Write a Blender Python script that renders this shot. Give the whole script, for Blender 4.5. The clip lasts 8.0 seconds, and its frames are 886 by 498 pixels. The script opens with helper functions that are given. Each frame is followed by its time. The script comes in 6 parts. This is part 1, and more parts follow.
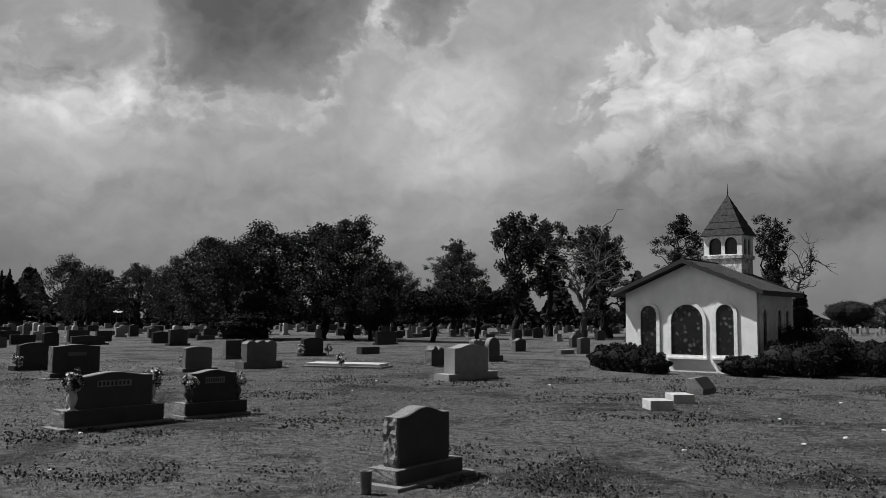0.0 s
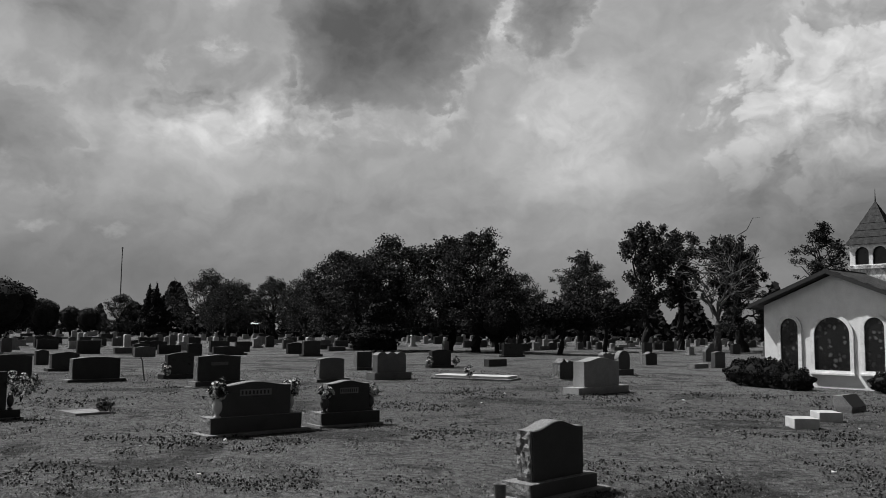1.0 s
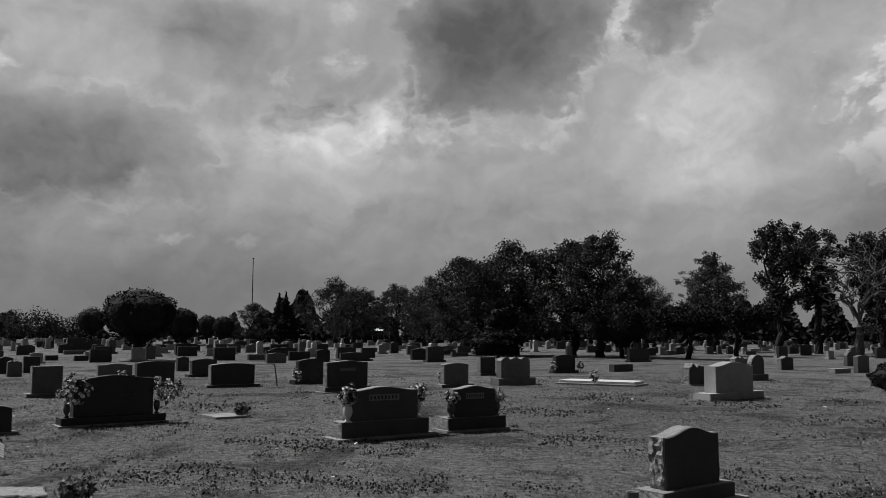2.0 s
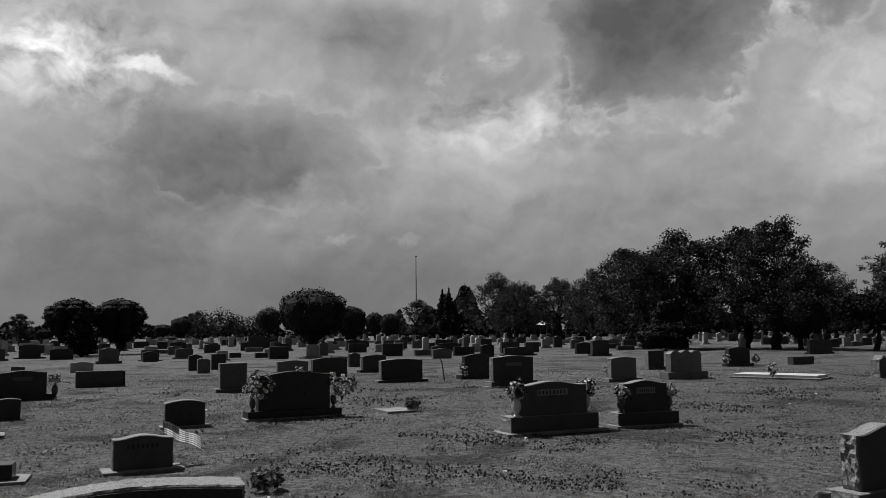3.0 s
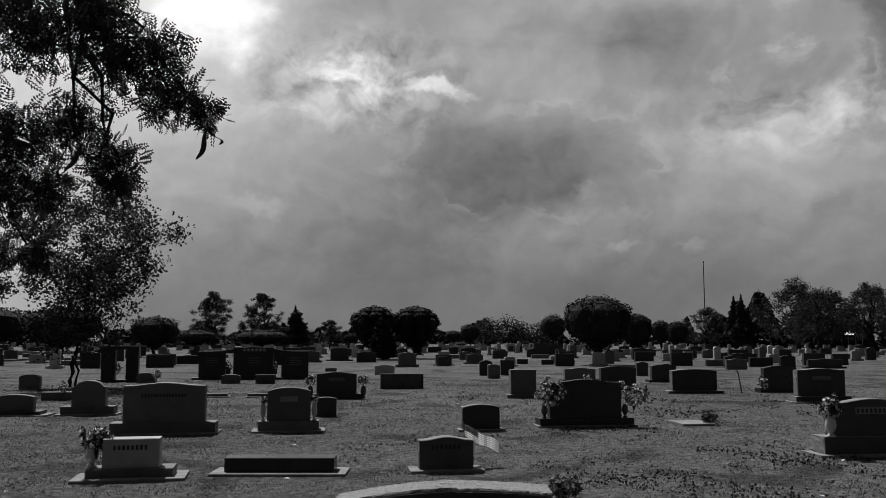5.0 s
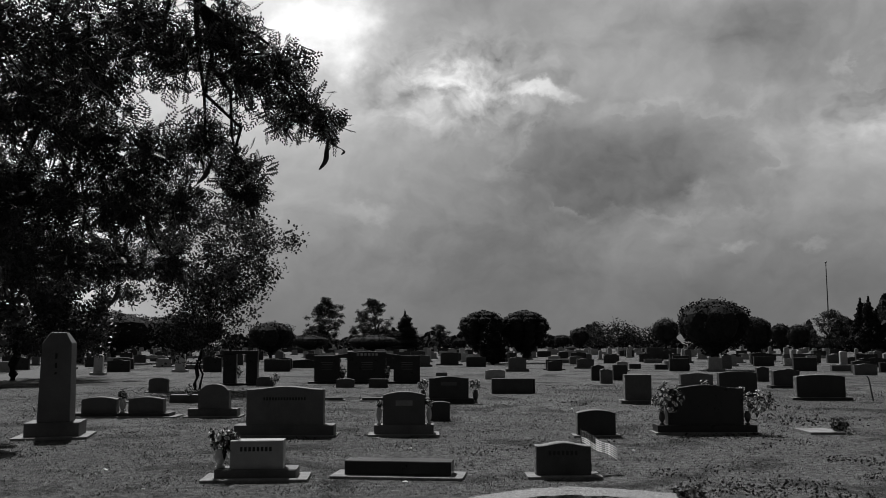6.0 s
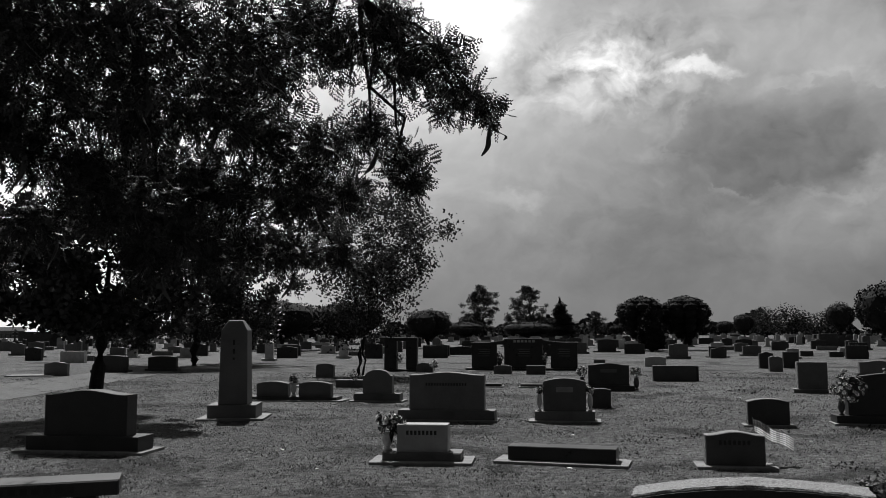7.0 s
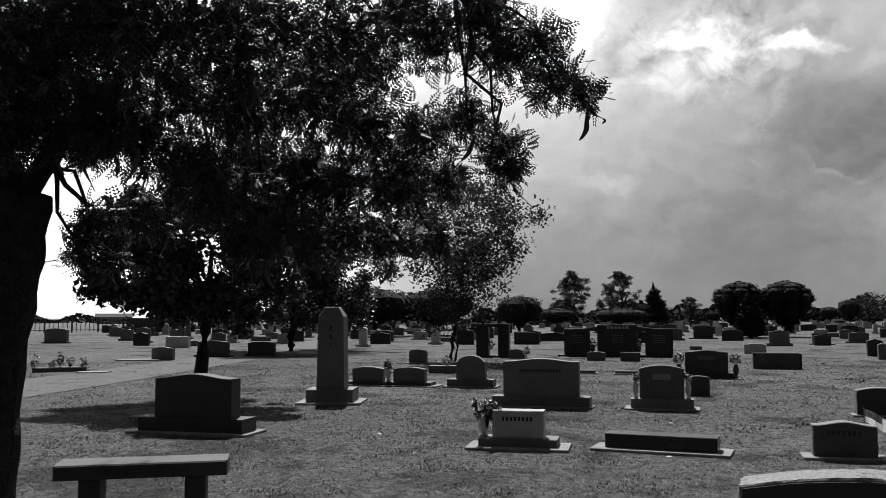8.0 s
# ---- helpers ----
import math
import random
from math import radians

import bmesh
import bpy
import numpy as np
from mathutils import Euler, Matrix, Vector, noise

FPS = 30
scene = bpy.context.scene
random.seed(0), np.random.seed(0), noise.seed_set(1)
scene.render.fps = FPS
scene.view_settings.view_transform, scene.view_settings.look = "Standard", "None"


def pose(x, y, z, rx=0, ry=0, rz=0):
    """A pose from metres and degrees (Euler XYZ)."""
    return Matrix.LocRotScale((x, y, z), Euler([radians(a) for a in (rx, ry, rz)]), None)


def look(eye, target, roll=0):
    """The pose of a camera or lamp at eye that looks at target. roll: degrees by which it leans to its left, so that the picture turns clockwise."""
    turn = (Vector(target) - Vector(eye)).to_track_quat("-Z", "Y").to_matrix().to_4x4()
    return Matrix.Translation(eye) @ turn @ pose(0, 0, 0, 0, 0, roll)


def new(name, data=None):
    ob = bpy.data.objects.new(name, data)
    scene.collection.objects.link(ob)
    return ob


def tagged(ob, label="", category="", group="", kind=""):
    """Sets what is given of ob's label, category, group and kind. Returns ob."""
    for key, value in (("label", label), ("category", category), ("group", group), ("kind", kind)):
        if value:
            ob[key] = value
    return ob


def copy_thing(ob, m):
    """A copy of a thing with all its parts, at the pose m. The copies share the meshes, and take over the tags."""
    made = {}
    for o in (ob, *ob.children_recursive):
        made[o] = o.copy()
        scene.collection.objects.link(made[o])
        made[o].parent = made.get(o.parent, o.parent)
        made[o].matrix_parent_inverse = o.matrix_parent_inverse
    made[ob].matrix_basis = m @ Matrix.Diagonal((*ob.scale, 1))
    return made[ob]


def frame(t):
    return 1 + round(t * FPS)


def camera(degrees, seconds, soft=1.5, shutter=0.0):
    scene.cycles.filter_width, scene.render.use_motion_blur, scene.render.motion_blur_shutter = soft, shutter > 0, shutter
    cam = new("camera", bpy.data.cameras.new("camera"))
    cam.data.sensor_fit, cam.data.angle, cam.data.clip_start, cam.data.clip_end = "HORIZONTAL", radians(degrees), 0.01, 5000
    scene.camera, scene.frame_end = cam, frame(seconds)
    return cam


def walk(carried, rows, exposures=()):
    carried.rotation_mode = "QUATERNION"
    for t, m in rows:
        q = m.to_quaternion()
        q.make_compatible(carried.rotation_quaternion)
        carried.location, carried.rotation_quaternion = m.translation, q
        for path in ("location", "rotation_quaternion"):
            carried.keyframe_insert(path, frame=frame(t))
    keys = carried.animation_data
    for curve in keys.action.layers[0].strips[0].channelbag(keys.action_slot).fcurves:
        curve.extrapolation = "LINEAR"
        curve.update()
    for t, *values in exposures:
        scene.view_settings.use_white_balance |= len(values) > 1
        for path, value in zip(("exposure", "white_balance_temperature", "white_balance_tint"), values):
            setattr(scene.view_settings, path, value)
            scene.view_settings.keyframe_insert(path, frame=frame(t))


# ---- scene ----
cam = camera(54.76, 8.0, 0.65)
walk(cam, [
    (0.0, pose(0.000, -0.000, 1.588, 94.67, -0.46, 35.79)),
    (0.5, pose(-0.022, -0.026, 1.595, 95.05, 0.07, 39.66)),
    (1.0, pose(-0.042, -0.049, 1.593, 95.40, -0.66, 44.15)),
    (1.2, pose(-0.054, -0.056, 1.587, 95.55, -0.93, 45.83)),
    (2.3, pose(-0.069, -0.096, 1.594, 95.30, 0.46, 55.19)),
    (2.5, pose(-0.071, -0.103, 1.596, 94.95, 0.85, 57.44)),
    (3.0, pose(-0.095, -0.138, 1.600, 95.37, 0.64, 63.03)),
    (3.5, pose(-0.111, -0.179, 1.605, 95.46, 0.31, 68.52)),
    (4.0, pose(-0.135, -0.204, 1.612, 96.70, -0.43, 73.10)),
    (4.5, pose(-0.166, -0.215, 1.611, 96.44, -0.32, 77.39)),
    (4.7, pose(-0.172, -0.220, 1.608, 96.14, -0.05, 79.32)),
    (5.8, pose(-0.175, -0.304, 1.634, 96.22, -0.32, 87.21)),
    (6.0, pose(-0.177, -0.317, 1.618, 96.25, 0.05, 88.94)),
    (6.5, pose(-0.190, -0.345, 1.606, 95.95, -0.11, 93.77)),
    (7.0, pose(-0.185, -0.392, 1.605, 95.42, 0.22, 99.21)),
    (7.5, pose(-0.177, -0.427, 1.615, 95.92, 0.68, 102.07)),
    (8.0, pose(-0.176, -0.445, 1.606, 94.53, 0.23, 105.23)),
], [(0.0, 0.36), (2.5, 0.32), (3.5, 0.26), (4.5, 0.15), (6.0, 0.14), (7.0, 0.38), (8.0, 0.72)])

# ---- sky and sun ----
SUN_TO = Vector((-0.94, -0.36, 0.0)).normalized()      # horizontal way to the sun
SUN_EL = 55.0
SKY = 1.0                                              # sky strength before the exposure


class Nodes:
    """Short hand for building node trees."""

    def __init__(self, tree):
        self.tree = tree
        tree.nodes.clear()

    def add(self, kind, **sockets):
        n = self.tree.nodes.new(kind)
        for key, value in sockets.items():
            self.put(n, key, value)
        return n

    def put(self, n, key, value):
        sock = n.inputs[int(key[1:])] if key[0] == "i" and key[1:].isdigit() else n.inputs[key.replace("_", " ")]
        if isinstance(value, bpy.types.NodeSocket):
            self.tree.links.new(value, sock)
        else:
            sock.default_value = value

    def math(self, op, a, b=0.0, c=0.0, clamp=False):
        n = self.tree.nodes.new("ShaderNodeMath")
        n.operation, n.use_clamp = op, clamp
        for i, value in enumerate((a, b, c)):
            self.put(n, "i%d" % i, value)
        return n.outputs[0]

    def vec(self, op, a, b=(0, 0, 0)):
        n = self.tree.nodes.new("ShaderNodeVectorMath")
        n.operation = op
        self.put(n, "i0", a)
        self.put(n, "i1", b)
        return n.outputs["Value"] if op in ("LENGTH", "DOT_PRODUCT") else n.outputs[0]

    def noise(self, vector, scale, detail=4.0, rough=0.55, distortion=0.0):
        n = self.tree.nodes.new("ShaderNodeTexNoise")
        self.put(n, "Vector", vector)
        n.inputs["Scale"].default_value, n.inputs["Detail"].default_value = scale, detail
        n.inputs["Roughness"].default_value, n.inputs["Distortion"].default_value = rough, distortion
        return n

    def smooth(self, value, lo, hi, to_lo=0.0, to_hi=1.0):
        n = self.tree.nodes.new("ShaderNodeMapRange")
        n.interpolation_type = "SMOOTHSTEP"
        for i, v in enumerate((value, lo, hi, to_lo, to_hi)):
            self.put(n, "i%d" % i, v)
        return n.outputs[0]


def make_sky():
    world = bpy.data.worlds.new("cloudy_sky")
    scene.world = world
    world.use_nodes = True
    g = Nodes(world.node_tree)
    way = g.add("ShaderNodeTexCoord").outputs["Generated"]
    sep = g.add("ShaderNodeSeparateXYZ", Vector=way).outputs
    az = g.math("DEGREES", g.math("ARCTAN2", g.math("MULTIPLY", sep[0], -1.0), sep[1]))
    el = g.math("DEGREES", g.math("ARCSINE", sep[2]))
    flat = g.add("ShaderNodeCombineXYZ", X=az, Y=g.math("MULTIPLY", el, 1.25), Z=0.0).outputs[0]
    warp = g.vec("SUBTRACT", g.noise(flat, 0.15, 6.0, 0.55).outputs["Color"], (0.5, 0.5, 0.5))
    fine = g.vec("SUBTRACT", g.noise(flat, 0.75, 6.0, 0.58).outputs["Color"], (0.5, 0.5, 0.5))
    place = g.add("ShaderNodeCombineXYZ", X=az, Y=el, Z=0.0).outputs[0]
    soft_p = g.vec("ADD", place, g.vec("MULTIPLY", warp, (8.0, 4.5, 0.0)))
    hard_p = g.vec("ADD", g.vec("ADD", place, g.vec("MULTIPLY", warp, (5.5, 3.6, 0.0))), g.vec("MULTIPLY", fine, (2.8, 2.2, 0.0)))

    def puff(p):
        """Domed billows: an inverted cell pattern over several octaves."""
        n = g.add("ShaderNodeTexVoronoi")
        n.feature = "SMOOTH_F1"
        for key, value in (("Vector", p), ("Scale", 0.24), ("Detail", 3.0), ("Roughness", 0.5), ("Lacunarity", 2.4), ("Smoothness", 0.6)):
            g.put(n, key, value)
        return g.math("SUBTRACT", 1.0, n.outputs["Distance"])

    bent_flat = g.vec("ADD", flat, g.vec("MULTIPLY", warp, (6.0, 6.0, 0.0)))
    dome = puff(bent_flat)
    scallop = g.math("MULTIPLY", g.math("SUBTRACT", dome, 0.55), 0.55)
    total = g.smooth(el, -1.0, 13.0, 0.15, 0.30)

    def blobs(p, rows, inner, edge=None):
        nonlocal total
        for a, e, wa, we, amount in rows:
            d = g.vec("LENGTH", g.vec("MULTIPLY", g.vec("SUBTRACT", p, (a, e, 0)), (1 / wa, 1 / we, 0)))
            if edge is not None:
                d = g.math("SUBTRACT", d, edge)
            total = g.math("ADD", total, g.smooth(d, inner, 1.0, amount, 0.0))

    def cloud(a, e, wa, we, body, rim, ragged):
        """A grey cloud with a crisp broken edge and a thin bright rim along it."""
        nonlocal total
        d = g.vec("LENGTH", g.vec("MULTIPLY", g.vec("SUBTRACT", hard_p, (a, e, 0)), (1 / wa, 1 / we, 0)))
        d = g.math("SUBTRACT", d, g.math("MULTIPLY", scallop, ragged))
        total = g.math("ADD", total, g.math("ADD", g.smooth(d, 0.80, 1.0, body * 0.45, 0.0), g.smooth(d, 0.2, 1.05, body * 0.7, 0.0)))
        edge = g.math("MULTIPLY", g.smooth(d, 0.90, 0.98, 0.0, rim), g.smooth(d, 0.98, 1.22, 1.0, 0.0))
        total = g.math("ADD", total, g.math("MULTIPLY", edge, g.smooth(rag, 0.42, 0.62, 0.0, 1.6)))

    rag = g.noise(flat, 0.22, 5.0, 0.6).outputs["Fac"]
    # broad glow round the hidden sun, then grey cloud bodies, then bright cloud edges
    blobs(soft_p, ((130, 24, 46, 34, 0.55), (124, 4, 26, 14, 0.50), (101, 21, 13, 9, 0.30), (35, 12.5, 7, 7, 0.10), (60, 12.2, 12, 3.4, 0.12), (90, 14.5, 12, 3.5, 0.06)), 0.0)
    # pale gap of open sky between a dark cloud and the lit heap
    blobs(soft_p, ((34.5, 13.0, 9.0, 6.0, 0.03),), 0.3)
    heap = g.vec("LENGTH", g.vec("MULTIPLY", g.vec("SUBTRACT", hard_p, (13, 13.0, 0)), (1 / 18.2, 1 / 8.8, 0)))
    heap = g.math("MULTIPLY", g.smooth(g.math("SUBTRACT", heap, scallop), 0.90, 1.0, 0.12, 0.0), g.smooth(el, 5.5, 17.0, 0.0, 1.0))
    total = g.math("ADD", total, heap)
    cloud(48.6, 20.0, 12.0, 7.8, -0.14, 0.06, 0.9)
    cloud(36.8, 20.8, 3.8, 4.6, -0.14, 0.05, 0.7)
    cloud(20.0, 25.8, 11.0, 6.6, -0.15, 0.05, 0.8)
    cloud(58.5, 16.4, 4.6, 2.2, -0.03, 0.04, 1.0)
    cloud(76.0, 12.0, 12.0, 4.4, -0.05, 0.03, 0.9)
    blobs(soft_p, ((90, 19.0, 13, 5.0, 0.07), (74, 18.5, 8, 4.0, 0.05), (85, 6.5, 13, 6.0, -0.06), (66, 4.0, 20, 5.0, -0.03)), 0.1)
    blobs(soft_p, ((17, 16, 12, 4.0, 0.06),), 0.2)
    blobs(soft_p, ((49.5, 19.0, 10.5, 6.4, -0.06), (66, 18.6, 9, 3.4, -0.08), (77, 11.2, 13, 4.6, -0.10), (17, 7.6, 16, 5.4, -0.09), (50, 8.0, 14, 2.2, -0.03), (72, 19.5, 9, 3.0, -0.06), (6, 8, 10, 4, -0.06)), 0.30)
    blobs(hard_p, ((56.3, 13.9, 3.0, 1.9, 0.17), (88.5, 17.4, 4.6, 1.5, 0.34), (82, 16.4, 4.4, 0.8, 0.26), (86, 16.6, 5.0, 1.0, 0.12), (97, 20.5, 6, 4.2, 0.38), (94.5, 8.4, 3.8, 1.0, 0.07), (70.6, 6.2, 1.7, 0.55, 0.07), (65.8, 6.1, 1.8, 0.55, 0.06), (72.5, 9.6, 1.8, 1.0, 0.06)), 0.15, g.math("MULTIPLY", scallop, 0.5))
    # billows lit from the sun's side: the difference of one height field at two places
    gain = 0.20
    for a, e, wa, we, amount in ((17, 14.5, 14, 7, 0.75), (88, 17, 10, 4.5, 1.3), (58, 13.5, 11, 3.5, 0.6), (35, 14, 6, 6, 0.35)):
        d = g.vec("LENGTH", g.vec("MULTIPLY", g.vec("SUBTRACT", place, (a, e, 0)), (1 / wa, 1 / we, 0)))
        gain = g.math("ADD", gain, g.smooth(d, 0.2, 1.0, amount, 0.0))
    gain = g.math("MULTIPLY", gain, g.smooth(el, 1.0, 9.0, 0.3, 1.0))
    lit = g.math("SUBTRACT", dome, puff(g.vec("ADD", bent_flat, (0.6, 1.1, 0.0))))
    total = g.math("ADD", total, g.math("MULTIPLY", g.math("MULTIPLY", lit, gain), 0.36))
    grain = g.math("ADD", g.math("MULTIPLY", g.math("SUBTRACT", g.noise(flat, 0.09, 7.0, 0.50).outputs["Fac"], 0.5), 0.6), 1.0)
    total = g.math("MULTIPLY", g.math("MAXIMUM", total, 0.09), grain)
    # unseen sky overhead and away from the sun is dimmed to deepen shaded faces
    total = g.math("MULTIPLY", total, g.smooth(el, 22.0, 45.0, 1.0, 0.16))
    total = g.math("MULTIPLY", total, g.smooth(sep[0], 0.0, 0.6, 1.0, 0.2))
    sky = g.add("ShaderNodeTexSky")
    sky.sky_type, sky.sun_disc = "NISHITA", False
    sky.sun_elevation, sky.sun_rotation = radians(SUN_EL), math.atan2(SUN_TO.x, SUN_TO.y)
    clear = g.math("MULTIPLY", g.add("ShaderNodeRGBToBW", Color=sky.outputs[0]).outputs[0], 0.0004)
    value = g.math("ADD", total, clear)
    back = g.add("ShaderNodeBackground", Color=g.add("ShaderNodeCombineColor", Red=value, Green=value, Blue=value).outputs[0], Strength=SKY)
    g.add("ShaderNodeOutputWorld", Surface=back.outputs[0])


make_sky()
sun = new("sun", bpy.data.lights.new("sun", "SUN"))
sun.data.energy, sun.data.angle = 5.0, radians(0.6)
towards = Vector((SUN_TO.x * math.cos(radians(SUN_EL)), SUN_TO.y * math.cos(radians(SUN_EL)), math.sin(radians(SUN_EL))))
sun.matrix_basis = look(towards * 50, (0, 0, 0))


# ---- materials (the film is black and white: every colour is a grey) ----
def surface(name, lo, hi, scale=6.0, speck=0.0, speck_scale=260.0, rough=0.7, bump=0.0, bump_scale=40.0, spec=0.4, per_piece=0.0):
    """A grey surface: broad stains between lo and hi, fine specks, relief."""
    m = bpy.data.materials.new(name)
    m.use_nodes = True
    g = Nodes(m.node_tree)
    where = g.add("ShaderNodeTexCoord").outputs["Object"]
    stain = g.noise(where, scale, 6.0, 0.62).outputs["Fac"]
    value = g.smooth(stain, 0.25, 0.75, lo, hi)
    if speck:
        s = g.noise(where, speck_scale, 2.0, 0.7).outputs["Fac"]
        value = g.math("MULTIPLY", value, g.smooth(s, 0.3, 0.7, 1 - speck, 1 + speck))
    if per_piece:
        r = g.add("ShaderNodeObjectInfo").outputs["Random"]
        value = g.math("MULTIPLY", value, g.math("ADD", g.math("MULTIPLY", r, 2 * per_piece), 1 - per_piece))
    b = g.add("ShaderNodeBsdfPrincipled", Base_Color=g.add("ShaderNodeCombineColor", Red=value, Green=value, Blue=value).outputs[0], Roughness=g.smooth(stain, 0.2, 0.8, rough - 0.06, min(1.0, rough + 0.08)))
    b.inputs["Specular IOR Level"].default_value = spec
    if bump:
        h = g.noise(where, bump_scale, 5.0, 0.6).outputs["Fac"]
        g.put(b, "Normal", g.add("ShaderNodeBump", Strength=bump, Distance=0.02, Height=h).outputs[0])
    g.add("ShaderNodeOutputMaterial", Surface=b.outputs[0])
    return m


def leaf_surface(name, lo, hi, through_light=0.25, rough=0.8, spec=0.12):
    m = bpy.data.materials.new(name)
    m.use_nodes = True
    g = Nodes(m.node_tree)
    r = g.add("ShaderNodeNewGeometry").outputs["Random Per Island"]
    value = g.smooth(r, 0.0, 1.0, lo, hi)
    colour = g.add("ShaderNodeCombineColor", Red=value, Green=value, Blue=value).outputs[0]
    b = g.add("ShaderNodeBsdfPrincipled", Base_Color=colour, Roughness=rough)
    b.inputs["Specular IOR Level"].default_value = spec
    t = g.add("ShaderNodeBsdfTranslucent", Color=colour)
    mix = g.add("ShaderNodeMixShader", Fac=through_light, i1=b.outputs[0], i2=t.outputs[0])
    g.add("ShaderNodeOutputMaterial", Surface=mix.outputs[0])
    return m


def grass_surface():
    m = bpy.data.materials.new("dry_grass")
    m.use_nodes = True
    g = Nodes(m.node_tree)
    where = g.add("ShaderNodeTexCoord").outputs["Object"]
    broad = g.noise(where, 0.10, 5.0, 0.6).outputs["Fac"]
    patch = g.noise(where, 0.42, 8.0, 0.66, 0.6).outputs["Fac"]
    clover = g.noise(where, 1.9, 6.0, 0.7, 0.4).outputs["Fac"]
    tuft = g.noise(where, 9.0, 5.0, 0.7).outputs["Fac"]
    blade = g.noise(g.vec("MULTIPLY", where, (1.0, 1.6, 1.0)), 55.0, 3.0, 0.7).outputs["Fac"]
    weeds = g.smooth(patch, 0.51, 0.60, 1.0, 0.42)
    value = g.math("MULTIPLY", g.smooth(broad, 0.3, 0.7, 0.084, 0.126), weeds)
    value = g.math("MULTIPLY", value, g.smooth(clover, 0.50, 0.64, 1.1, 0.7))
    value = g.math("MULTIPLY", value, g.smooth(tuft, 0.3, 0.7, 0.4, 1.55))
    value = g.math("MULTIPLY", value, g.smooth(blade, 0.3, 0.7, 0.2, 1.85))
    b = g.add("ShaderNodeBsdfPrincipled", Base_Color=g.add("ShaderNodeCombineColor", Red=value, Green=value, Blue=value).outputs[0], Roughness=0.9)
    b.inputs["Specular IOR Level"].default_value = 0.1
    h = g.math("ADD", g.math("MULTIPLY", tuft, 0.7), g.math("MULTIPLY", blade, 0.5))
    g.put(b, "Normal", g.add("ShaderNodeBump", Strength=1.0, Distance=0.09, Height=h).outputs[0])
    g.add("ShaderNodeOutputMaterial", Surface=b.outputs[0])
    return m


def glass_art():
    """Dark leaded picture glass with scattered pale fragments."""
    m = bpy.data.materials.new("stained_glass")
    m.use_nodes = True
    g = Nodes(m.node_tree)
    where = g.add("ShaderNodeTexCoord").outputs["Object"]
    v = g.add("ShaderNodeTexVoronoi", Vector=g.vec("ADD", where, g.vec("MULTIPLY", g.noise(where, 5.0).outputs["Color"], (0.15, 0.15, 0.15))), Scale=7.0, Randomness=1.0)
    pick = g.add("ShaderNodeSeparateColor", Color=v.outputs["Color"]).outputs[0]
    near = g.smooth(v.outputs["Distance"], 0.20, 0.55, 1.0, 0.0)
    value = g.math("ADD", g.math("MULTIPLY", g.math("MULTIPLY", g.smooth(pick, 0.45, 1.0), near), 0.09), 0.010)
    b = g.add("ShaderNodeBsdfPrincipled", Base_Color=g.add("ShaderNodeCombineColor", Red=value, Green=value, Blue=value).outputs[0], Roughness=0.22)
    g.put(b, "Normal", g.add("ShaderNodeBump", Strength=0.4, Distance=0.01, Height=pick).outputs[0])
    g.add("ShaderNodeOutputMaterial", Surface=b.outputs[0])
    return m


GRASS = grass_surface()
BLADES = leaf_surface("grass_blades", 0.025, 0.23, 0.06, 0.9)
LEAF_AIRY = leaf_surface("thin_leaves", 0.015, 0.06, 0.25)
LEAF_WEED = leaf_surface("weed_leaves", 0.015, 0.06, 0.10)
GRANITE_MID = surface("medium_granite", 0.045, 0.068, 3.0, 0.38, 190.0, 0.6, 0.05, 120.0, 0.22, 0.15)
GRANITE = surface("grey_granite", 0.08, 0.115, 3.0, 0.35, 190.0, 0.6, 0.05, 120.0, 0.22, 0.22)
GRANITE_DARK = surface("dark_granite", 0.03, 0.045, 3.0, 0.4, 190.0, 0.6, 0.03, 120.0, 0.22, 0.25)
GRANITE_BLACK = surface("black_granite", 0.010, 0.018, 3.0, 0.4, 190.0, 0.3, 0.02, 120.0, 0.3)
GRANITE_PALE = surface("pale_granite", 0.20, 0.30, 3.0, 0.25, 190.0, 0.5, 0.05, 120.0, 0.4, 0.15)
ROCK = surface("rock_pitched_granite", 0.12, 0.24, 45.0, 0.5, 120.0, 0.85, 1.0, 38.0, 0.3)
CONCRETE = surface("weathered_concrete", 0.13, 0.23, 5.0, 0.25, 90.0, 0.9, 0.4, 60.0, 0.2)
MARBLE = surface("white_marble", 0.30, 0.46, 4.0, 0.06, 90.0, 0.6, 0.05, 60.0, 0.4)
CARVED = surface("painted_letters", 0.02, 0.03, 8.0, 0.0, 90.0, 0.8)
CUT = surface("pale_cut_panel", 0.16, 0.22, 8.0, 0.2, 200.0, 0.8)
PLASTER = surface("white_stucco", 0.62, 0.76, 2.2, 0.10, 60.0, 0.9, 0.5, 28.0, 0.2)
PEELING = surface("peeling_white_paint", 0.10, 0.80, 5.0, 0.3, 22.0, 0.85, 0.5, 24.0, 0.2)
PAINT = surface("white_paint", 0.55, 0.78, 7.0, 0.15, 40.0, 0.7, 0.2, 60.0, 0.3)
SHINGLE = surface("roof_shingle", 0.02, 0.06, 9.0, 0.35, 120.0, 0.9, 0.5, 60.0, 0.2, 0.2)
FASCIA = surface("dark_fascia", 0.008, 0.016, 6.0, 0.2, 60.0, 0.7)
GLASS_ART = glass_art()
# far window panes, and the shade painted into the belfry's core
GLASS_AND_SHADE = surface("dark_glass_and_shade", 0.006, 0.012, 3.0, 0.0, 60.0, 0.3)
BARK = surface("bark", 0.010, 0.028, 12.0, 0.4, 60.0, 0.95, 1.0, 30.0, 0.1)
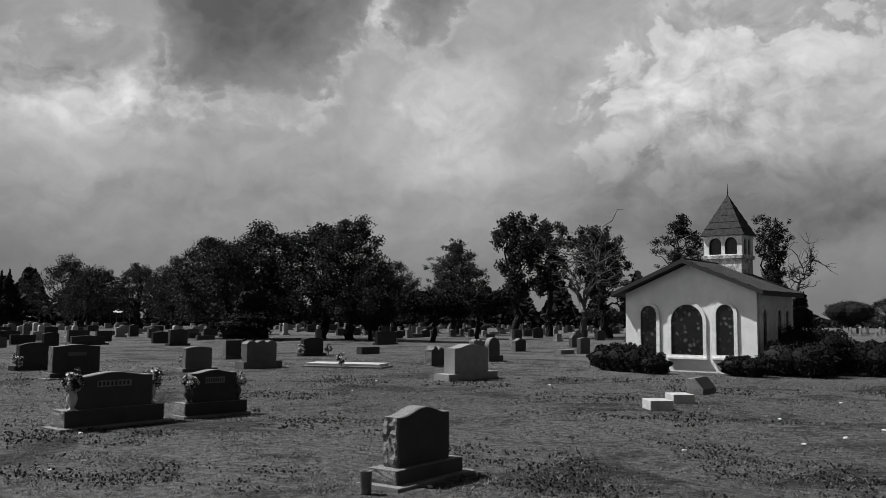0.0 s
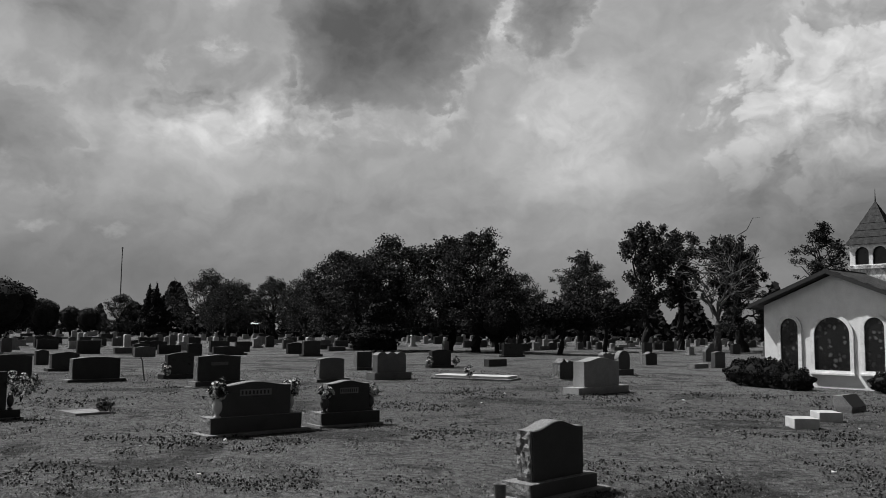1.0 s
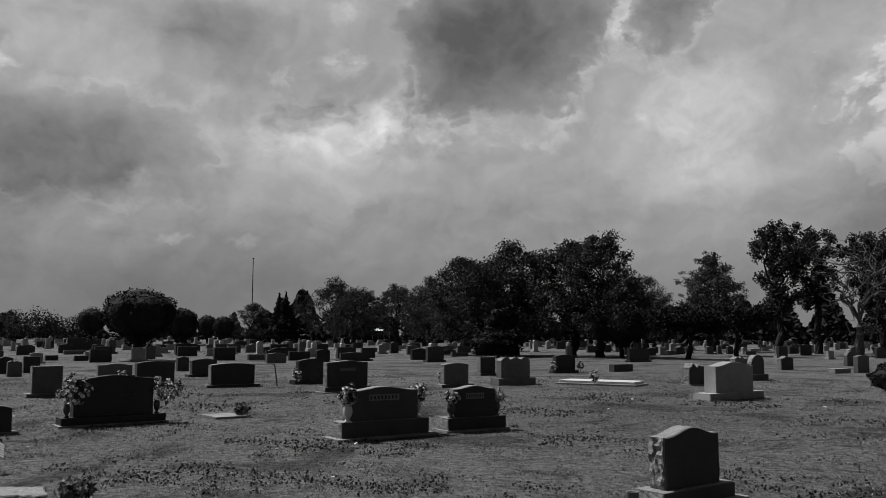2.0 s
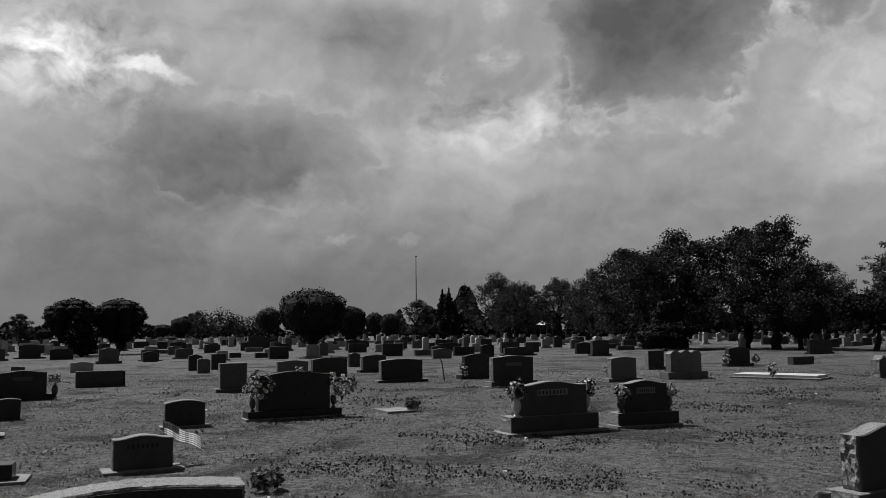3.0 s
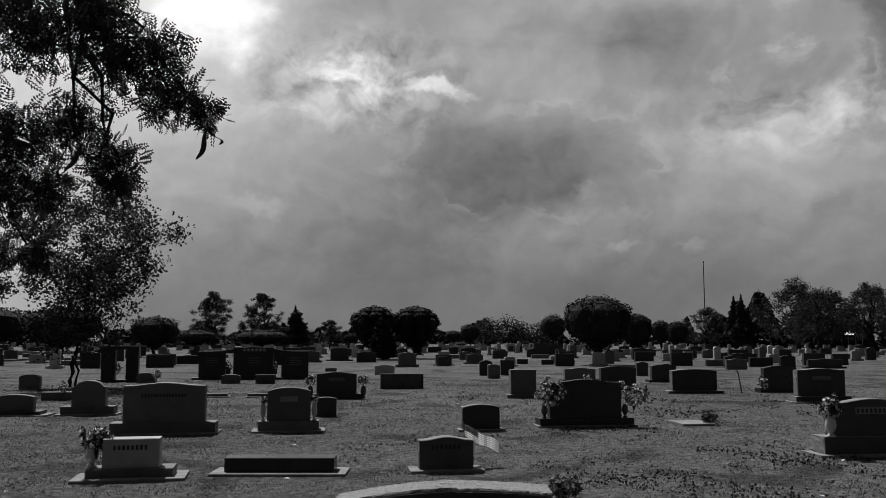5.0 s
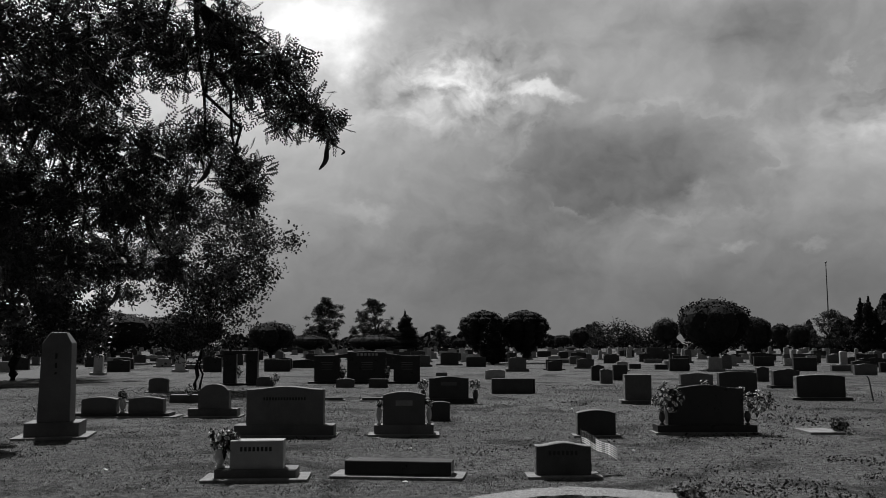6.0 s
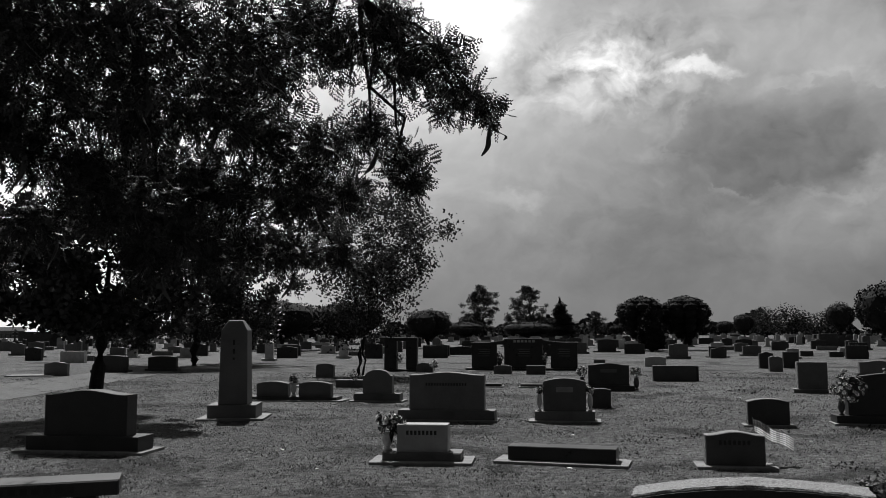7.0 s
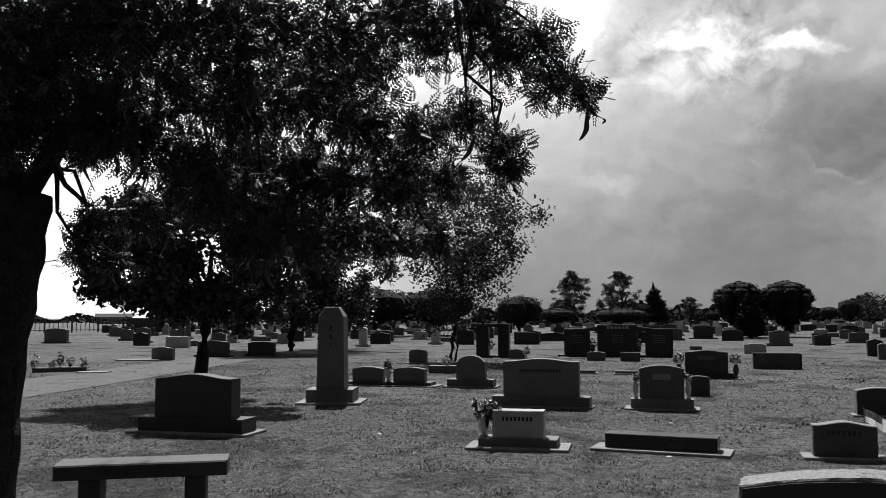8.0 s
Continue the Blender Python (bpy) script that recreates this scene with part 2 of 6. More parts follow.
DEAD_BARK = surface("bare_grey_wood", 0.06, 0.11, 12.0, 0.3, 60.0, 0.95, 0.6, 30.0, 0.1)
LEAF = leaf_surface("leaves", 0.016, 0.046, 0.10)
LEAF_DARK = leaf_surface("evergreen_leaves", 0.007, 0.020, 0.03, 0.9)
LEAF_NEAR = leaf_surface("locust_leaves", 0.012, 0.05, 0.10, 0.5, 0.25)
POD = surface("seed_pods", 0.02, 0.04, 20.0, 0.2, 90.0, 0.5)
PETAL = leaf_surface("silk_petals", 0.25, 0.75, 0.3)
PETAL_DARK = leaf_surface("dark_petals", 0.06, 0.3, 0.3)
STEM = leaf_surface("silk_leaves", 0.02, 0.08, 0.2)
CERAMIC = surface("vase_ceramic", 0.40, 0.55, 6.0, 0.1, 60.0, 0.35, 0.0, 40.0, 0.5)
CERAMIC_DARK = surface("dark_vase", 0.02, 0.05, 6.0, 0.2, 60.0, 0.3, 0.0, 40.0, 0.5)
METAL = surface("dull_metal", 0.08, 0.14, 10.0, 0.2, 90.0, 0.5)
CLOTH = leaf_surface("flag_cloth_pale", 0.6, 0.72, 0.6)
CLOTH_DARK = leaf_surface("flag_cloth_dark", 0.10, 0.14, 0.6)
EARTH = surface("bare_earth", 0.03, 0.07, 8.0, 0.4, 60.0, 1.0, 0.8, 30.0, 0.1)
GRAVEL = surface("gravel_lane", 0.075, 0.11, 3.0, 0.3, 30.0, 1.0, 0.6, 30.0, 0.1)
SIDING = surface("far_siding", 0.10, 0.2, 3.0, 0.1, 10.0, 0.8)


# ---- building helpers ----
def link_mesh(name, mesh, material, parent=None, label=""):
    ob = new(name, mesh)
    if material and not mesh.materials:
        mesh.materials.append(material)
    if parent:
        ob.parent = parent
    if label:
        ob["label"] = label
    return ob


def part(name, bm, material, parent=None, label="", smooth=False):
    """Links a bmesh as one mesh object under a thing or a part."""
    mesh = bpy.data.meshes.new(name)
    bm.normal_update()
    bm.to_mesh(mesh)
    bm.free()
    if smooth:
        mesh.shade_smooth()
    return link_mesh(name, mesh, material, parent, label)


def raw(name, verts, faces, material, parent=None, label="", smooth=False):
    mesh = bpy.data.meshes.new(name)
    mesh.from_pydata(verts, [], faces)
    mesh.update()
    if smooth:
        mesh.shade_smooth()
    return link_mesh(name, mesh, material, parent, label)


def thing(name, m, label, category, group="", kind=""):
    ob = new(name)
    ob.empty_display_size = 0.2
    ob.matrix_basis = m
    return tagged(ob, label, category, group, kind)


def loft(profile, xs, insets, rock=0.0, seed=0.0, rock_from=-1e9, rock_side=False):
    """A solid of one outline in (y, z), swept along x. insets shrink the outline at each x; rock roughens what lies between the end loops."""
    bm = bmesh.new()
    cy = sum(p[0] for p in profile) / len(profile)
    cz = sum(p[1] for p in profile) / len(profile)
    half = max(abs(p[0] - cy) for p in profile)
    tall = max(p[1] for p in profile)
    loops = []
    for k, (x, inset) in enumerate(zip(xs, insets)):
        ring = []
        for y, z in profile:
            sy = 1 - inset / max(half, 0.01)
            sz = 1 - inset / max(tall, 0.01)
            py, pz = cy + (y - cy) * sy, z * sz if z > 0.001 else z
            px = x
            if rock and 0 < k < len(xs) - 1 and z > 0.001 and (not rock_side or abs(y - cy) > half - 0.004):
                n = noise.noise_vector(Vector((x * 22 + seed, y * 22, z * 22))) + 0.6 * noise.noise_vector(Vector((x * 55, y * 55 + seed, z * 55)))
                out = Vector((y - cy, (z - cz) if not rock_side else 0)).normalized()
                amount = rock * (0.6 + 1.0 * n.x)
                py += out.x * amount
                pz += out.y * amount
                px += 0.4 * rock * n.z
            ring.append(bm.verts.new((px, py, pz)))
        loops.append(ring)
    n = len(profile)
    for a, b in zip(loops, loops[1:]):
        for i in range(n):
            j = (i + 1) % n
            bm.faces.new((a[i], a[j], b[j], b[i]))
    bm.faces.new(list(reversed(loops[0])))
    bm.faces.new(loops[-1])
    bmesh.ops.recalc_face_normals(bm, faces=bm.faces)
    return bm


def outline(w, h, top="serp", drop=0.08, side_n=2, top_n=16, taper=0.0, seed=0.0):
    """Outline of an upright stone, from its lower left corner round."""
    hs = h - drop if top not in ("flat",) else h
    pts = [(-w / 2, 0.0), (w / 2, 0.0)]
    wt = w / 2 - taper
    for i in range(1, side_n):
        u = i / side_n
        pts.append((w / 2 + (wt - w / 2) * u, hs * u))
    if top == "flat":
        pts += [(wt, h), (-wt, h)]
    else:
        for i in range(top_n + 1):
            u = 1 - 2 * i / top_n
            s = abs(u)
            if top == "serp":
                z = hs + drop * (0.5 + 0.5 * math.cos(math.pi * min(1.0, s * 1.08)))
            elif top == "oval":
                z = hs + drop * (1 - s * s)
            elif top == "round":
                z = hs + drop * math.sqrt(max(0.0, 1 - s * s))
            elif top == "arch":
                z = hs + (drop * math.sqrt(max(0.0, 1 - (s / 0.8) ** 2)) if s < 0.8 else 0.0)
            elif top == "scallop":
                z = hs + drop * abs(math.sin(math.pi * (u * 1.5 + 0.5))) ** 0.7
            else:
                z = hs + drop * (0.55 + 0.7 * noise.noise(Vector((u * 2.5 + seed, seed, 0)))) * (1 - 0.6 * s * s)
            pts.append((wt * u, z))
    for i in range(side_n - 1, 0, -1):
        u = i / side_n
        pts.append((-(w / 2 + (wt - w / 2) * u), hs * u))
    return pts


def depth_loops(back, front, n, bevel):
    xs = [back] + [back + bevel + (front - back - 2 * bevel) * i / n for i in range(n + 1)] + [front]
    return xs, [bevel] + [0.0] * (n + 1) + [bevel]


def block(x0, x1, y0, y1, z0, z1, bevel=0.008, rock=0.0, seed=0.0):
    """A stone block, rough-sided when rock is given."""
    if rock:
        k = max(4, int((z1 - z0) / 0.03))
        n = max(6, int((y1 - y0) / 0.08))
        pts = [(y0 + (y1 - y0) * i / n, 0.0) for i in range(n + 1)] + [(y1, (z1 - z0) * i / k) for i in range(1, k + 1)]
        pts += [(y1 - (y1 - y0) * i / n, z1 - z0) for i in range(1, n + 1)] + [(y0, (z1 - z0) * (1 - i / k)) for i in range(1, k)]
        xs, ins = depth_loops(x0, x1, 6, 0.006)
        bm = loft(pts, xs, ins, rock, seed, rock_side=True)
    else:
        pts = [(y0, 0.0), (y1, 0.0), (y1, z1 - z0), (y0, z1 - z0)]
        xs, ins = depth_loops(x0, x1, 1, bevel)
        bm = loft(pts, xs, ins)
    bmesh.ops.translate(bm, verts=bm.verts, vec=(0, 0, z0))
    return bm


def boxes(rows):
    """Many plain bars joined in one bmesh: rows of (x0, x1, y0, y1, z0, z1)."""
    bm = bmesh.new()
    for x0, x1, y0, y1, z0, z1 in rows:
        m = Matrix.Translation(((x0 + x1) / 2, (y0 + y1) / 2, (z0 + z1) / 2)) @ Matrix.Diagonal((x1 - x0, y1 - y0, z1 - z0, 1))
        bmesh.ops.create_cube(bm, size=1, matrix=m)
    return bm


def tube(bm, path, radii, sides=7):
    """Adds a tapered tube along a path."""
    rings = []
    for i, p in enumerate(path):
        a = path[max(0, i - 1)]
        b = path[min(len(path) - 1, i + 1)]
        q = (Vector(b) - Vector(a)).normalized().to_track_quat("Z", "Y")
        rings.append([bm.verts.new(Vector(p) + q @ Vector((radii[i] * math.cos(2 * math.pi * k / sides), radii[i] * math.sin(2 * math.pi * k / sides), 0))) for k in range(sides)])
    for a, b in zip(rings, rings[1:]):
        for k in range(sides):
            bm.faces.new((a[k], a[(k + 1) % sides], b[(k + 1) % sides], b[k]))
    bm.faces.new(list(reversed(rings[0])))
    bm.faces.new(rings[-1])


def lathe(rings, sides=16):
    bm = bmesh.new()
    loops = [[bm.verts.new((r * math.cos(2 * math.pi * k / sides), r * math.sin(2 * math.pi * k / sides), z)) for k in range(sides)] for r, z in rings]
    for a, b in zip(loops, loops[1:]):
        for k in range(sides):
            bm.faces.new((a[k], a[(k + 1) % sides], b[(k + 1) % sides], b[k]))
    bm.faces.new(list(reversed(loops[0])))
    bm.faces.new(loops[-1])
    return bm


def plate(name, outer, holes, thick, material, parent, m=None, label=""):
    """A flat wall of that thickness with openings through it, upright in x and z, its front at y = 0."""
    cu = bpy.data.curves.new(name, "CURVE")
    cu.dimensions, cu.fill_mode, cu.extrude = "2D", "BOTH", thick / 2
    for ring in (outer, *holes):
        sp = cu.splines.new("POLY")
        sp.points.add(len(ring) - 1)
        for p, (x, z) in zip(sp.points, ring):
            p.co = (x, z, 0, 1)
        sp.use_cyclic_u = True
    tmp = bpy.data.objects.new(name, cu)
    scene.collection.objects.link(tmp)
    dg = bpy.context.evaluated_depsgraph_get()
    mesh = bpy.data.meshes.new_from_object(tmp.evaluated_get(dg))
    bpy.data.objects.remove(tmp)
    mesh.transform((m or Matrix()) @ Matrix.Translation((0, thick / 2, 0)) @ pose(0, 0, 0, 90))
    mesh.materials.clear()
    bm = bmesh.new()
    bm.from_mesh(mesh)
    bmesh.ops.remove_doubles(bm, verts=bm.verts, dist=0.0005)
    bmesh.ops.recalc_face_normals(bm, faces=bm.faces)
    bm.to_mesh(mesh)
    bm.free()
    return link_mesh(name, mesh, material, parent, label)


def arch(u0, u1, z0, spring, top, n=14):
    c, r = (u0 + u1) / 2, (u1 - u0) / 2
    return [(u0, z0), (u1, z0), (u1, spring)] + [(c + r * math.cos(math.pi * i / n), spring + (top - spring) * math.sin(math.pi * i / n)) for i in range(1, n)] + [(u0, spring)]


# ---- ground ----
def make_ground():
    bm = bmesh.new()
    bmesh.ops.create_grid(bm, x_segments=40, y_segments=40, size=3000)
    ob = part("ground", bm, GRASS)
    tagged(ob, "mown dry cemetery lawn with darker weed patches", "lawn", kind="structure")


make_ground()


# ---- headstones ----
def headstone(x, y, w, h, material=None, top="serp", drop=None, thick=0.2, base_w=0.0, base_h=0.0, slab=0.0, rough=0.0, panel=0, turn=0.0, label="", rock_material=None, group="headstones on the lawn", name="headstone"):
    """An upright stone whose lowest front edge stands at x, facing +x, its middle at y. base_w, base_h: the plinth; slab: how far a concrete footing shows."""
    material = material or GRANITE
    drop = 0.09 * h if drop is None else drop
    base_d = thick + 0.16 if base_h else thick
    stone = thing(name, pose(x - base_d / 2, y, 0, 0, 0, turn), label or "grey granite headstone standing on the lawn", "headstone", group)
    seed = (x * 7.3 + y * 3.1) % 50
    foot = 0.0
    if slab:
        foot = 0.035
        part("footing", block(-base_d / 2 - slab * 0.8, base_d / 2 + slab, -max(w, base_w) / 2 - slab, max(w, base_w) / 2 + slab, -0.05, foot, 0.006), CONCRETE, stone, "weathered concrete footing slab")
    if base_h:
        part("base", block(-base_d / 2, base_d / 2, -base_w / 2, base_w / 2, foot if slab else -0.02, base_h, 0.006, 0.012 if rough else 0.0, seed), material if not rough else (rock_material or ROCK), stone)
        if rough:
            # sawn front and top of the rough plinth
            part("base_face", block(base_d / 2 - 0.012, base_d / 2 + 0.004, -base_w / 2 + 0.004, base_w / 2 - 0.004, foot + 0.002, base_h - 0.003, 0.003), material, stone)
    z0 = base_h if base_h else (foot if slab else -0.02)
    hh = h - z0
    if rough:
        xs, ins = depth_loops(-thick / 2, thick / 2 - 0.012, 7, 0.006)
        body = loft(outline(w, hh, top, drop, 12, 20, 0.0, seed), xs, ins, rough, seed, rock_side=top != "rock")
        bmesh.ops.translate(body, verts=body.verts, vec=(0, 0, z0))
        part("die", body, rock_material or ROCK, stone, "rock-pitched granite edges")
        xs, ins = depth_loops(thick / 2 - 0.012, thick / 2 + 0.003, 1, 0.002)
        face = loft(outline(w - 0.012, hh - 0.006, top, drop, 2, 20, 0.0, seed), xs, ins)
    else:
        xs, ins = depth_loops(-thick / 2, thick / 2, 1, 0.006)
        face = loft(outline(w, hh, top, drop, 2, 16, 0.0, seed), xs, ins)
    bmesh.ops.translate(face, verts=face.verts, vec=(0, 0, z0))
    part("polished_face" if rough else "die", face, material, stone)
    front = thick / 2 + 0.003
    if panel:
        inscription(stone, front, z0 + hh * 0.68, w, panel)
    return stone


def letters(rows, material, parent):
    for row in rows:
        part("letter_bar", boxes([row]), material, parent)


def inscription(stone, front, z, w, style):
    """Plain bars in place of carved letters: 1 dark on the stone, 2 dark on a pale panel, 3 pale rows."""
    if style == 2:
        part("panel", block(front - 0.002, front + 0.003, -w * 0.22, w * 0.22, z - 0.05, z + 0.045, 0.001), CUT, stone, "pale rectangular name panel")
        front += 0.003
        rows = [(front - 0.001, front + 0.003, -w * 0.20 + i * w * 0.0515, -w * 0.20 + i * w * 0.0515 + w * 0.024, z - 0.03, z + 0.026) for i in range(8)]
        rows.append((front - 0.004, front + 0.0, -w * 0.05, w * 0.05, z - 0.075, z - 0.066))
        letters(rows, CARVED, stone)
    elif style == 1:
        n = max(5, int(w / 0.085))
        step = w * 0.56 / n
        rows = [(front - 0.001, front + 0.003, -w * 0.28 + i * step, -w * 0.28 + (i + 0.6) * step, z - 0.026, z + 0.026) for i in range(n)]
        letters(rows, CARVED, stone)
    else:
        part("panel", block(front - 0.002, front + 0.002, -w * 0.2, w * 0.2, z - 0.06, z + 0.03, 0.001), CUT if style == 4 else GRANITE, stone, "paler cut panel")


# row nearest the camera
headstone(-5.08, 6.87, 0.82, 0.72, GRANITE_MID, "serp", 0.075, 0.19, 1.08, 0.17, 0.10, 0.03, label="grey granite headstone with rock-pitched edges and serpentine top on a footing")
headstone(-11.2, 7.45, 1.24, 0.78, GRANITE_MID, "serp", 0.06, 0.20, 1.56, 0.27, 0.12, 0.025, 2, -3, "wide grey granite headstone with pale name panel and rough edges")
headstone(-11.08, 9.2, 0.80, 0.74, GRANITE_DARK, "serp", 0.05, 0.20, 1.12, 0.23, 0.05, 0.014, 2, -8, "dark granite headstone with pale name panel on rough base")
headstone(-10.65, 1.33, 0.66, 0.42, GRANITE_MID, "serp", 0.04, 0.2, slab=0.12, panel=1, rough=0.01, label="small grey granite headstone set on concrete slab")
headstone(-15.12, 2.61, 0.66, 0.46, GRANITE_DARK, "oval", 0.05, 0.2, slab=0.08, rough=0.01, label="small dark granite headstone with oval top")
headstone(-15.5, 4.66, 1.36, 0.86, GRANITE_BLACK, "serp", 0.06, 0.2, 1.78, 0.16, 0.05, label="wide black granite headstone between two flower urns")
headstone(-15.35, -0.72, 0.74, 0.76, GRANITE, "oval", 0.06, 0.2, 1.04, 0.19, 0.10, panel=4, label="grey granite headstone with oval top and two angel vases")
headstone(-15.25, -2.79, 1.34, 0.86, GRANITE, "serp", 0.05, 0.24, 1.72, 0.2, 0.05, panel=1, label="large wide grey granite headstone with carved name")
headstone(-19.16, -4.99, 0.68, 0.72, GRANITE, "arch", 0.13, 0.2, 1.07, 0.19, 0.08, label="grey granite headstone with shouldered arch top")
headstone(-10.8, -6.98, 1.20, 0.82, GRANITE_DARK, "serp", 0.06, 0.26, 1.62, 0.22, 0.12, label="large dark granite headstone on plinth and concrete footing")
headstone(-12.62, 18.95, 1.60, 0.93, GRANITE_PALE, "serp", 0.10, 0.34, 2.3, 0.18, 0.0, panel=0, label="pale granite headstone with serpentine top on a broad base")
# rows further off
headstone(-24.4, 13.57, 1.06, 0.80, GRANITE_BLACK, "oval", 0.08, 0.2, 1.4, 0.14, label="dark granite headstone with a flower posy")
headstone(-20.4, 12.41, 1.29, 0.86, GRANITE_DARK, "serp", 0.04, 0.22, 1.5, 0.16, 0.12, 0.014, 3, label="dark granite headstone with rough edges and cut panel")
headstone(-20.4, 16.25, 0.93, 0.73, GRANITE, "oval", 0.05, 0.2, 1.25, 0.10, rough=0.014)
headstone(-25.5, 21.9, 0.75, 0.72, GRANITE_DARK, "flat", 0, 0.2, 0.9, 0.1, rough=0.014)
headstone(-20.36, 18.64, 1.24, 0.87, GRANITE, "scallop", 0.10, 0.24, 1.6, 0.22, panel=3, label="grey granite headstone with scalloped top on a broad base")
headstone(-25.5, 26.2, 1.15, 0.76, GRANITE_DARK, "oval", 0.07, 0.2, 1.4, 0.1)
headstone(-25.0, 29.2, 1.23, 0.32, GRANITE_DARK, "flat", 0, 0.3)
headstone(-39.5, 30.0, 1.16, 0.91, GRANITE_DARK, "oval", 0.06, 0.22, 1.4, 0.12)
headstone(-33.4, 40.6, 1.8, 0.83, GRANITE_BLACK, "oval", 0.06, 0.22, 2.0, 0.1)
headstone(-16.9, 23.3, 0.92, 0.72, GRANITE_DARK, "rock", 0.2, 0.3, 0, 0, 0.1, 0.03, label="rough boulder headstone with polished face")
headstone(-17.4, 27.6, 0.75, 0.9, GRANITE_DARK, "round", 0.25, 0.2, 1.0, 0.22, rough=0.02)
headstone(-18.8, 28.7, 0.95, 0.86, GRANITE, "rock", 0.2, 0.25, rough=0.03, label="rough pale boulder headstone")
headstone(-22.0, 37.2, 1.0, 0.64, GRANITE_DARK, "rock", 0.12, 0.25, rough=0.025)
headstone(-18.4, 37.1, 1.0, 0.76, GRANITE, "oval", 0.06)
headstone(-18.7, 35.9, 1.3, 0.2, CONCRETE, "flat", 0, 0.4, label="low concrete marker block")
headstone(-22.9, 45.0, 1.0, 0.76, GRANITE, "round", 0.2)
headstone(-37.3, 66.2, 1.4, 0.9, GRANITE_DARK, "oval")
headstone(-32.4, 13.3, 0.85, 0.62, GRANITE_DARK, "serp", None, 0.2, 1.1, 0.1)
headstone(-24.3, 10.8, 1.38, 0.71, GRANITE_DARK, "oval", 0.05, 0.22, 1.7, 0.08, rough=0.014, label="wide dark granite headstone beside a leaning hook")
headstone(-46.1, 23.0, 0.95, 0.65, GRANITE_DARK)
headstone(-46.6, 25.0, 1.4, 0.53, GRANITE_DARK, "flat")
headstone(-43.4, 24.8, 0.85, 0.7, GRANITE_BLACK, "oval")
headstone(-43.4, 27.0, 2.0, 0.52, GRANITE_DARK, "serp", None, 0.2, 2.4, 0.1)
headstone(-67.5, 29.6, 2.2, 0.72, GRANITE_DARK, "flat")
headstone(-67.3, 31.7, 1.2, 0.69, GRANITE)
headstone(-55.8, 28.9, 1.6, 0.62, GRANITE_DARK)
headstone(-27.7, 2.4, 1.3, 0.48, GRANITE_DARK, "flat", 0, 0.25, label="low wide dark granite headstone")
headstone(-51.0, 7.2, 0.95, 0.62, GRANITE_BLACK, "flat", 0, 0.25, 1.3, 0.06)
headstone(-37.0, 7.0, 0.55, 0.67, GRANITE_DARK)
headstone(-34.3, 6.8, 0.48, 0.62, GRANITE, "rock", 0.1)
headstone(-37.2, 8.0, 0.6, 0.66, GRANITE_DARK, "flat")
headstone(-23.0, 5.3, 0.70, 0.77, GRANITE, "flat", 0, 0.24, 0.95, 0.1, rough=0.012, label="square grey granite headstone with flat top")
headstone(-72.0, 18.0, 1.1, 0.72, GRANITE_DARK)
headstone(-77.0, 20.1, 1.5, 1.2, GRANITE_DARK, "flat", label="tall dark granite family monument")
headstone(-70.4, 20.0, 0.9, 0.74, GRANITE_DARK)
headstone(-53.5, 12.6, 0.7, 0.3, GRANITE_DARK, "flat")
headstone(-51.9, 13.8, 0.75, 0.3, GRANITE_DARK, "flat")
headstone(-64.3, 10.8, 0.95, 0.63, GRANITE)
headstone(-79.8, 14.5, 0.9, 0.6, GRANITE)
headstone(-31.7, 9.6, 1.2, 0.5, GRANITE, "serp", None, 0.2, 1.4, 0.08)
headstone(-26.1, 9.1, 1.15, 0.75, GRANITE_DARK, "oval", 0.06, 0.22, 1.4, 0.08)
headstone(-53.4, 18.3, 0.6, 0.88, GRANITE)
headstone(-51.5, 15.1, 0.6, 0.3, GRANITE, "flat")
headstone(-35.7, 13.6, 0.5, 0.62, GRANITE_DARK)
headstone(-54.8, 39.3, 1.0, 0.76, GRANITE)
headstone(-58.2, 45.5, 1.2, 0.64, GRANITE)
headstone(-59.6, 40.9, 0.8, 0.96, GRANITE_DARK)
headstone(-38.4, 2.7, 0.88, 0.44, GRANITE_PALE, "serp", None, 0.2, label="pale granite headstone with serpentine top")
headstone(-27.9, 2.5, 1.3, 0.46, GRANITE_BLACK, "flat", 0, 0.22)
headstone(-30.6, 12.4, 0.8, 0.65, GRANITE_DARK, "oval", None, 0.2, 1.1, 0.1)
headstone(-62.1, 1.3, 1.3, 0.93, GRANITE_DARK, "oval", None, 0.2, 1.9, 0.1)
headstone(-31.6, -3.29, 0.65, 0.33, GRANITE, "oval", 0.05, label="small low granite marker with curved top")
headstone(-31.4, -2.07, 0.68, 0.32, GRANITE_DARK, "flat", label="small low dark granite marker")
headstone(-55.6, -8.2, 1.5, 0.55, GRANITE_BLACK, "serp", None, 0.2, 1.9, 0.08)
headstone(-23.3, 0.27, 1.06, 0.72, GRANITE_DARK, "serp", 0.05, 0.2, 1.35, 0.14, panel=3, label="dark granite headstone between two white flower vases")
headstone(-18.2, -0.05, 0.42, 0.4, GRANITE_DARK, "oval", 0.03)
headstone(-24.4, -3.0, 0.66, 0.10, GRANITE_DARK, "flat", 0, 0.3, 0, 0, 0.06, label="low flat granite marker on concrete")
headstone(-24.3, -1.82, 0.6, 0.10, GRANITE_DARK, "flat", 0, 0.3, 0, 0, 0.06, label="low flat granite marker on concrete")
headstone(-32.7, -6.4, 0.65, 0.36, GRANITE, "round", 0.12)
headstone(-42.5, 0.4, 0.55, 0.17, GRANITE, "flat")
headstone(-42.5, 21.4, 1.15, 0.56, GRANITE)
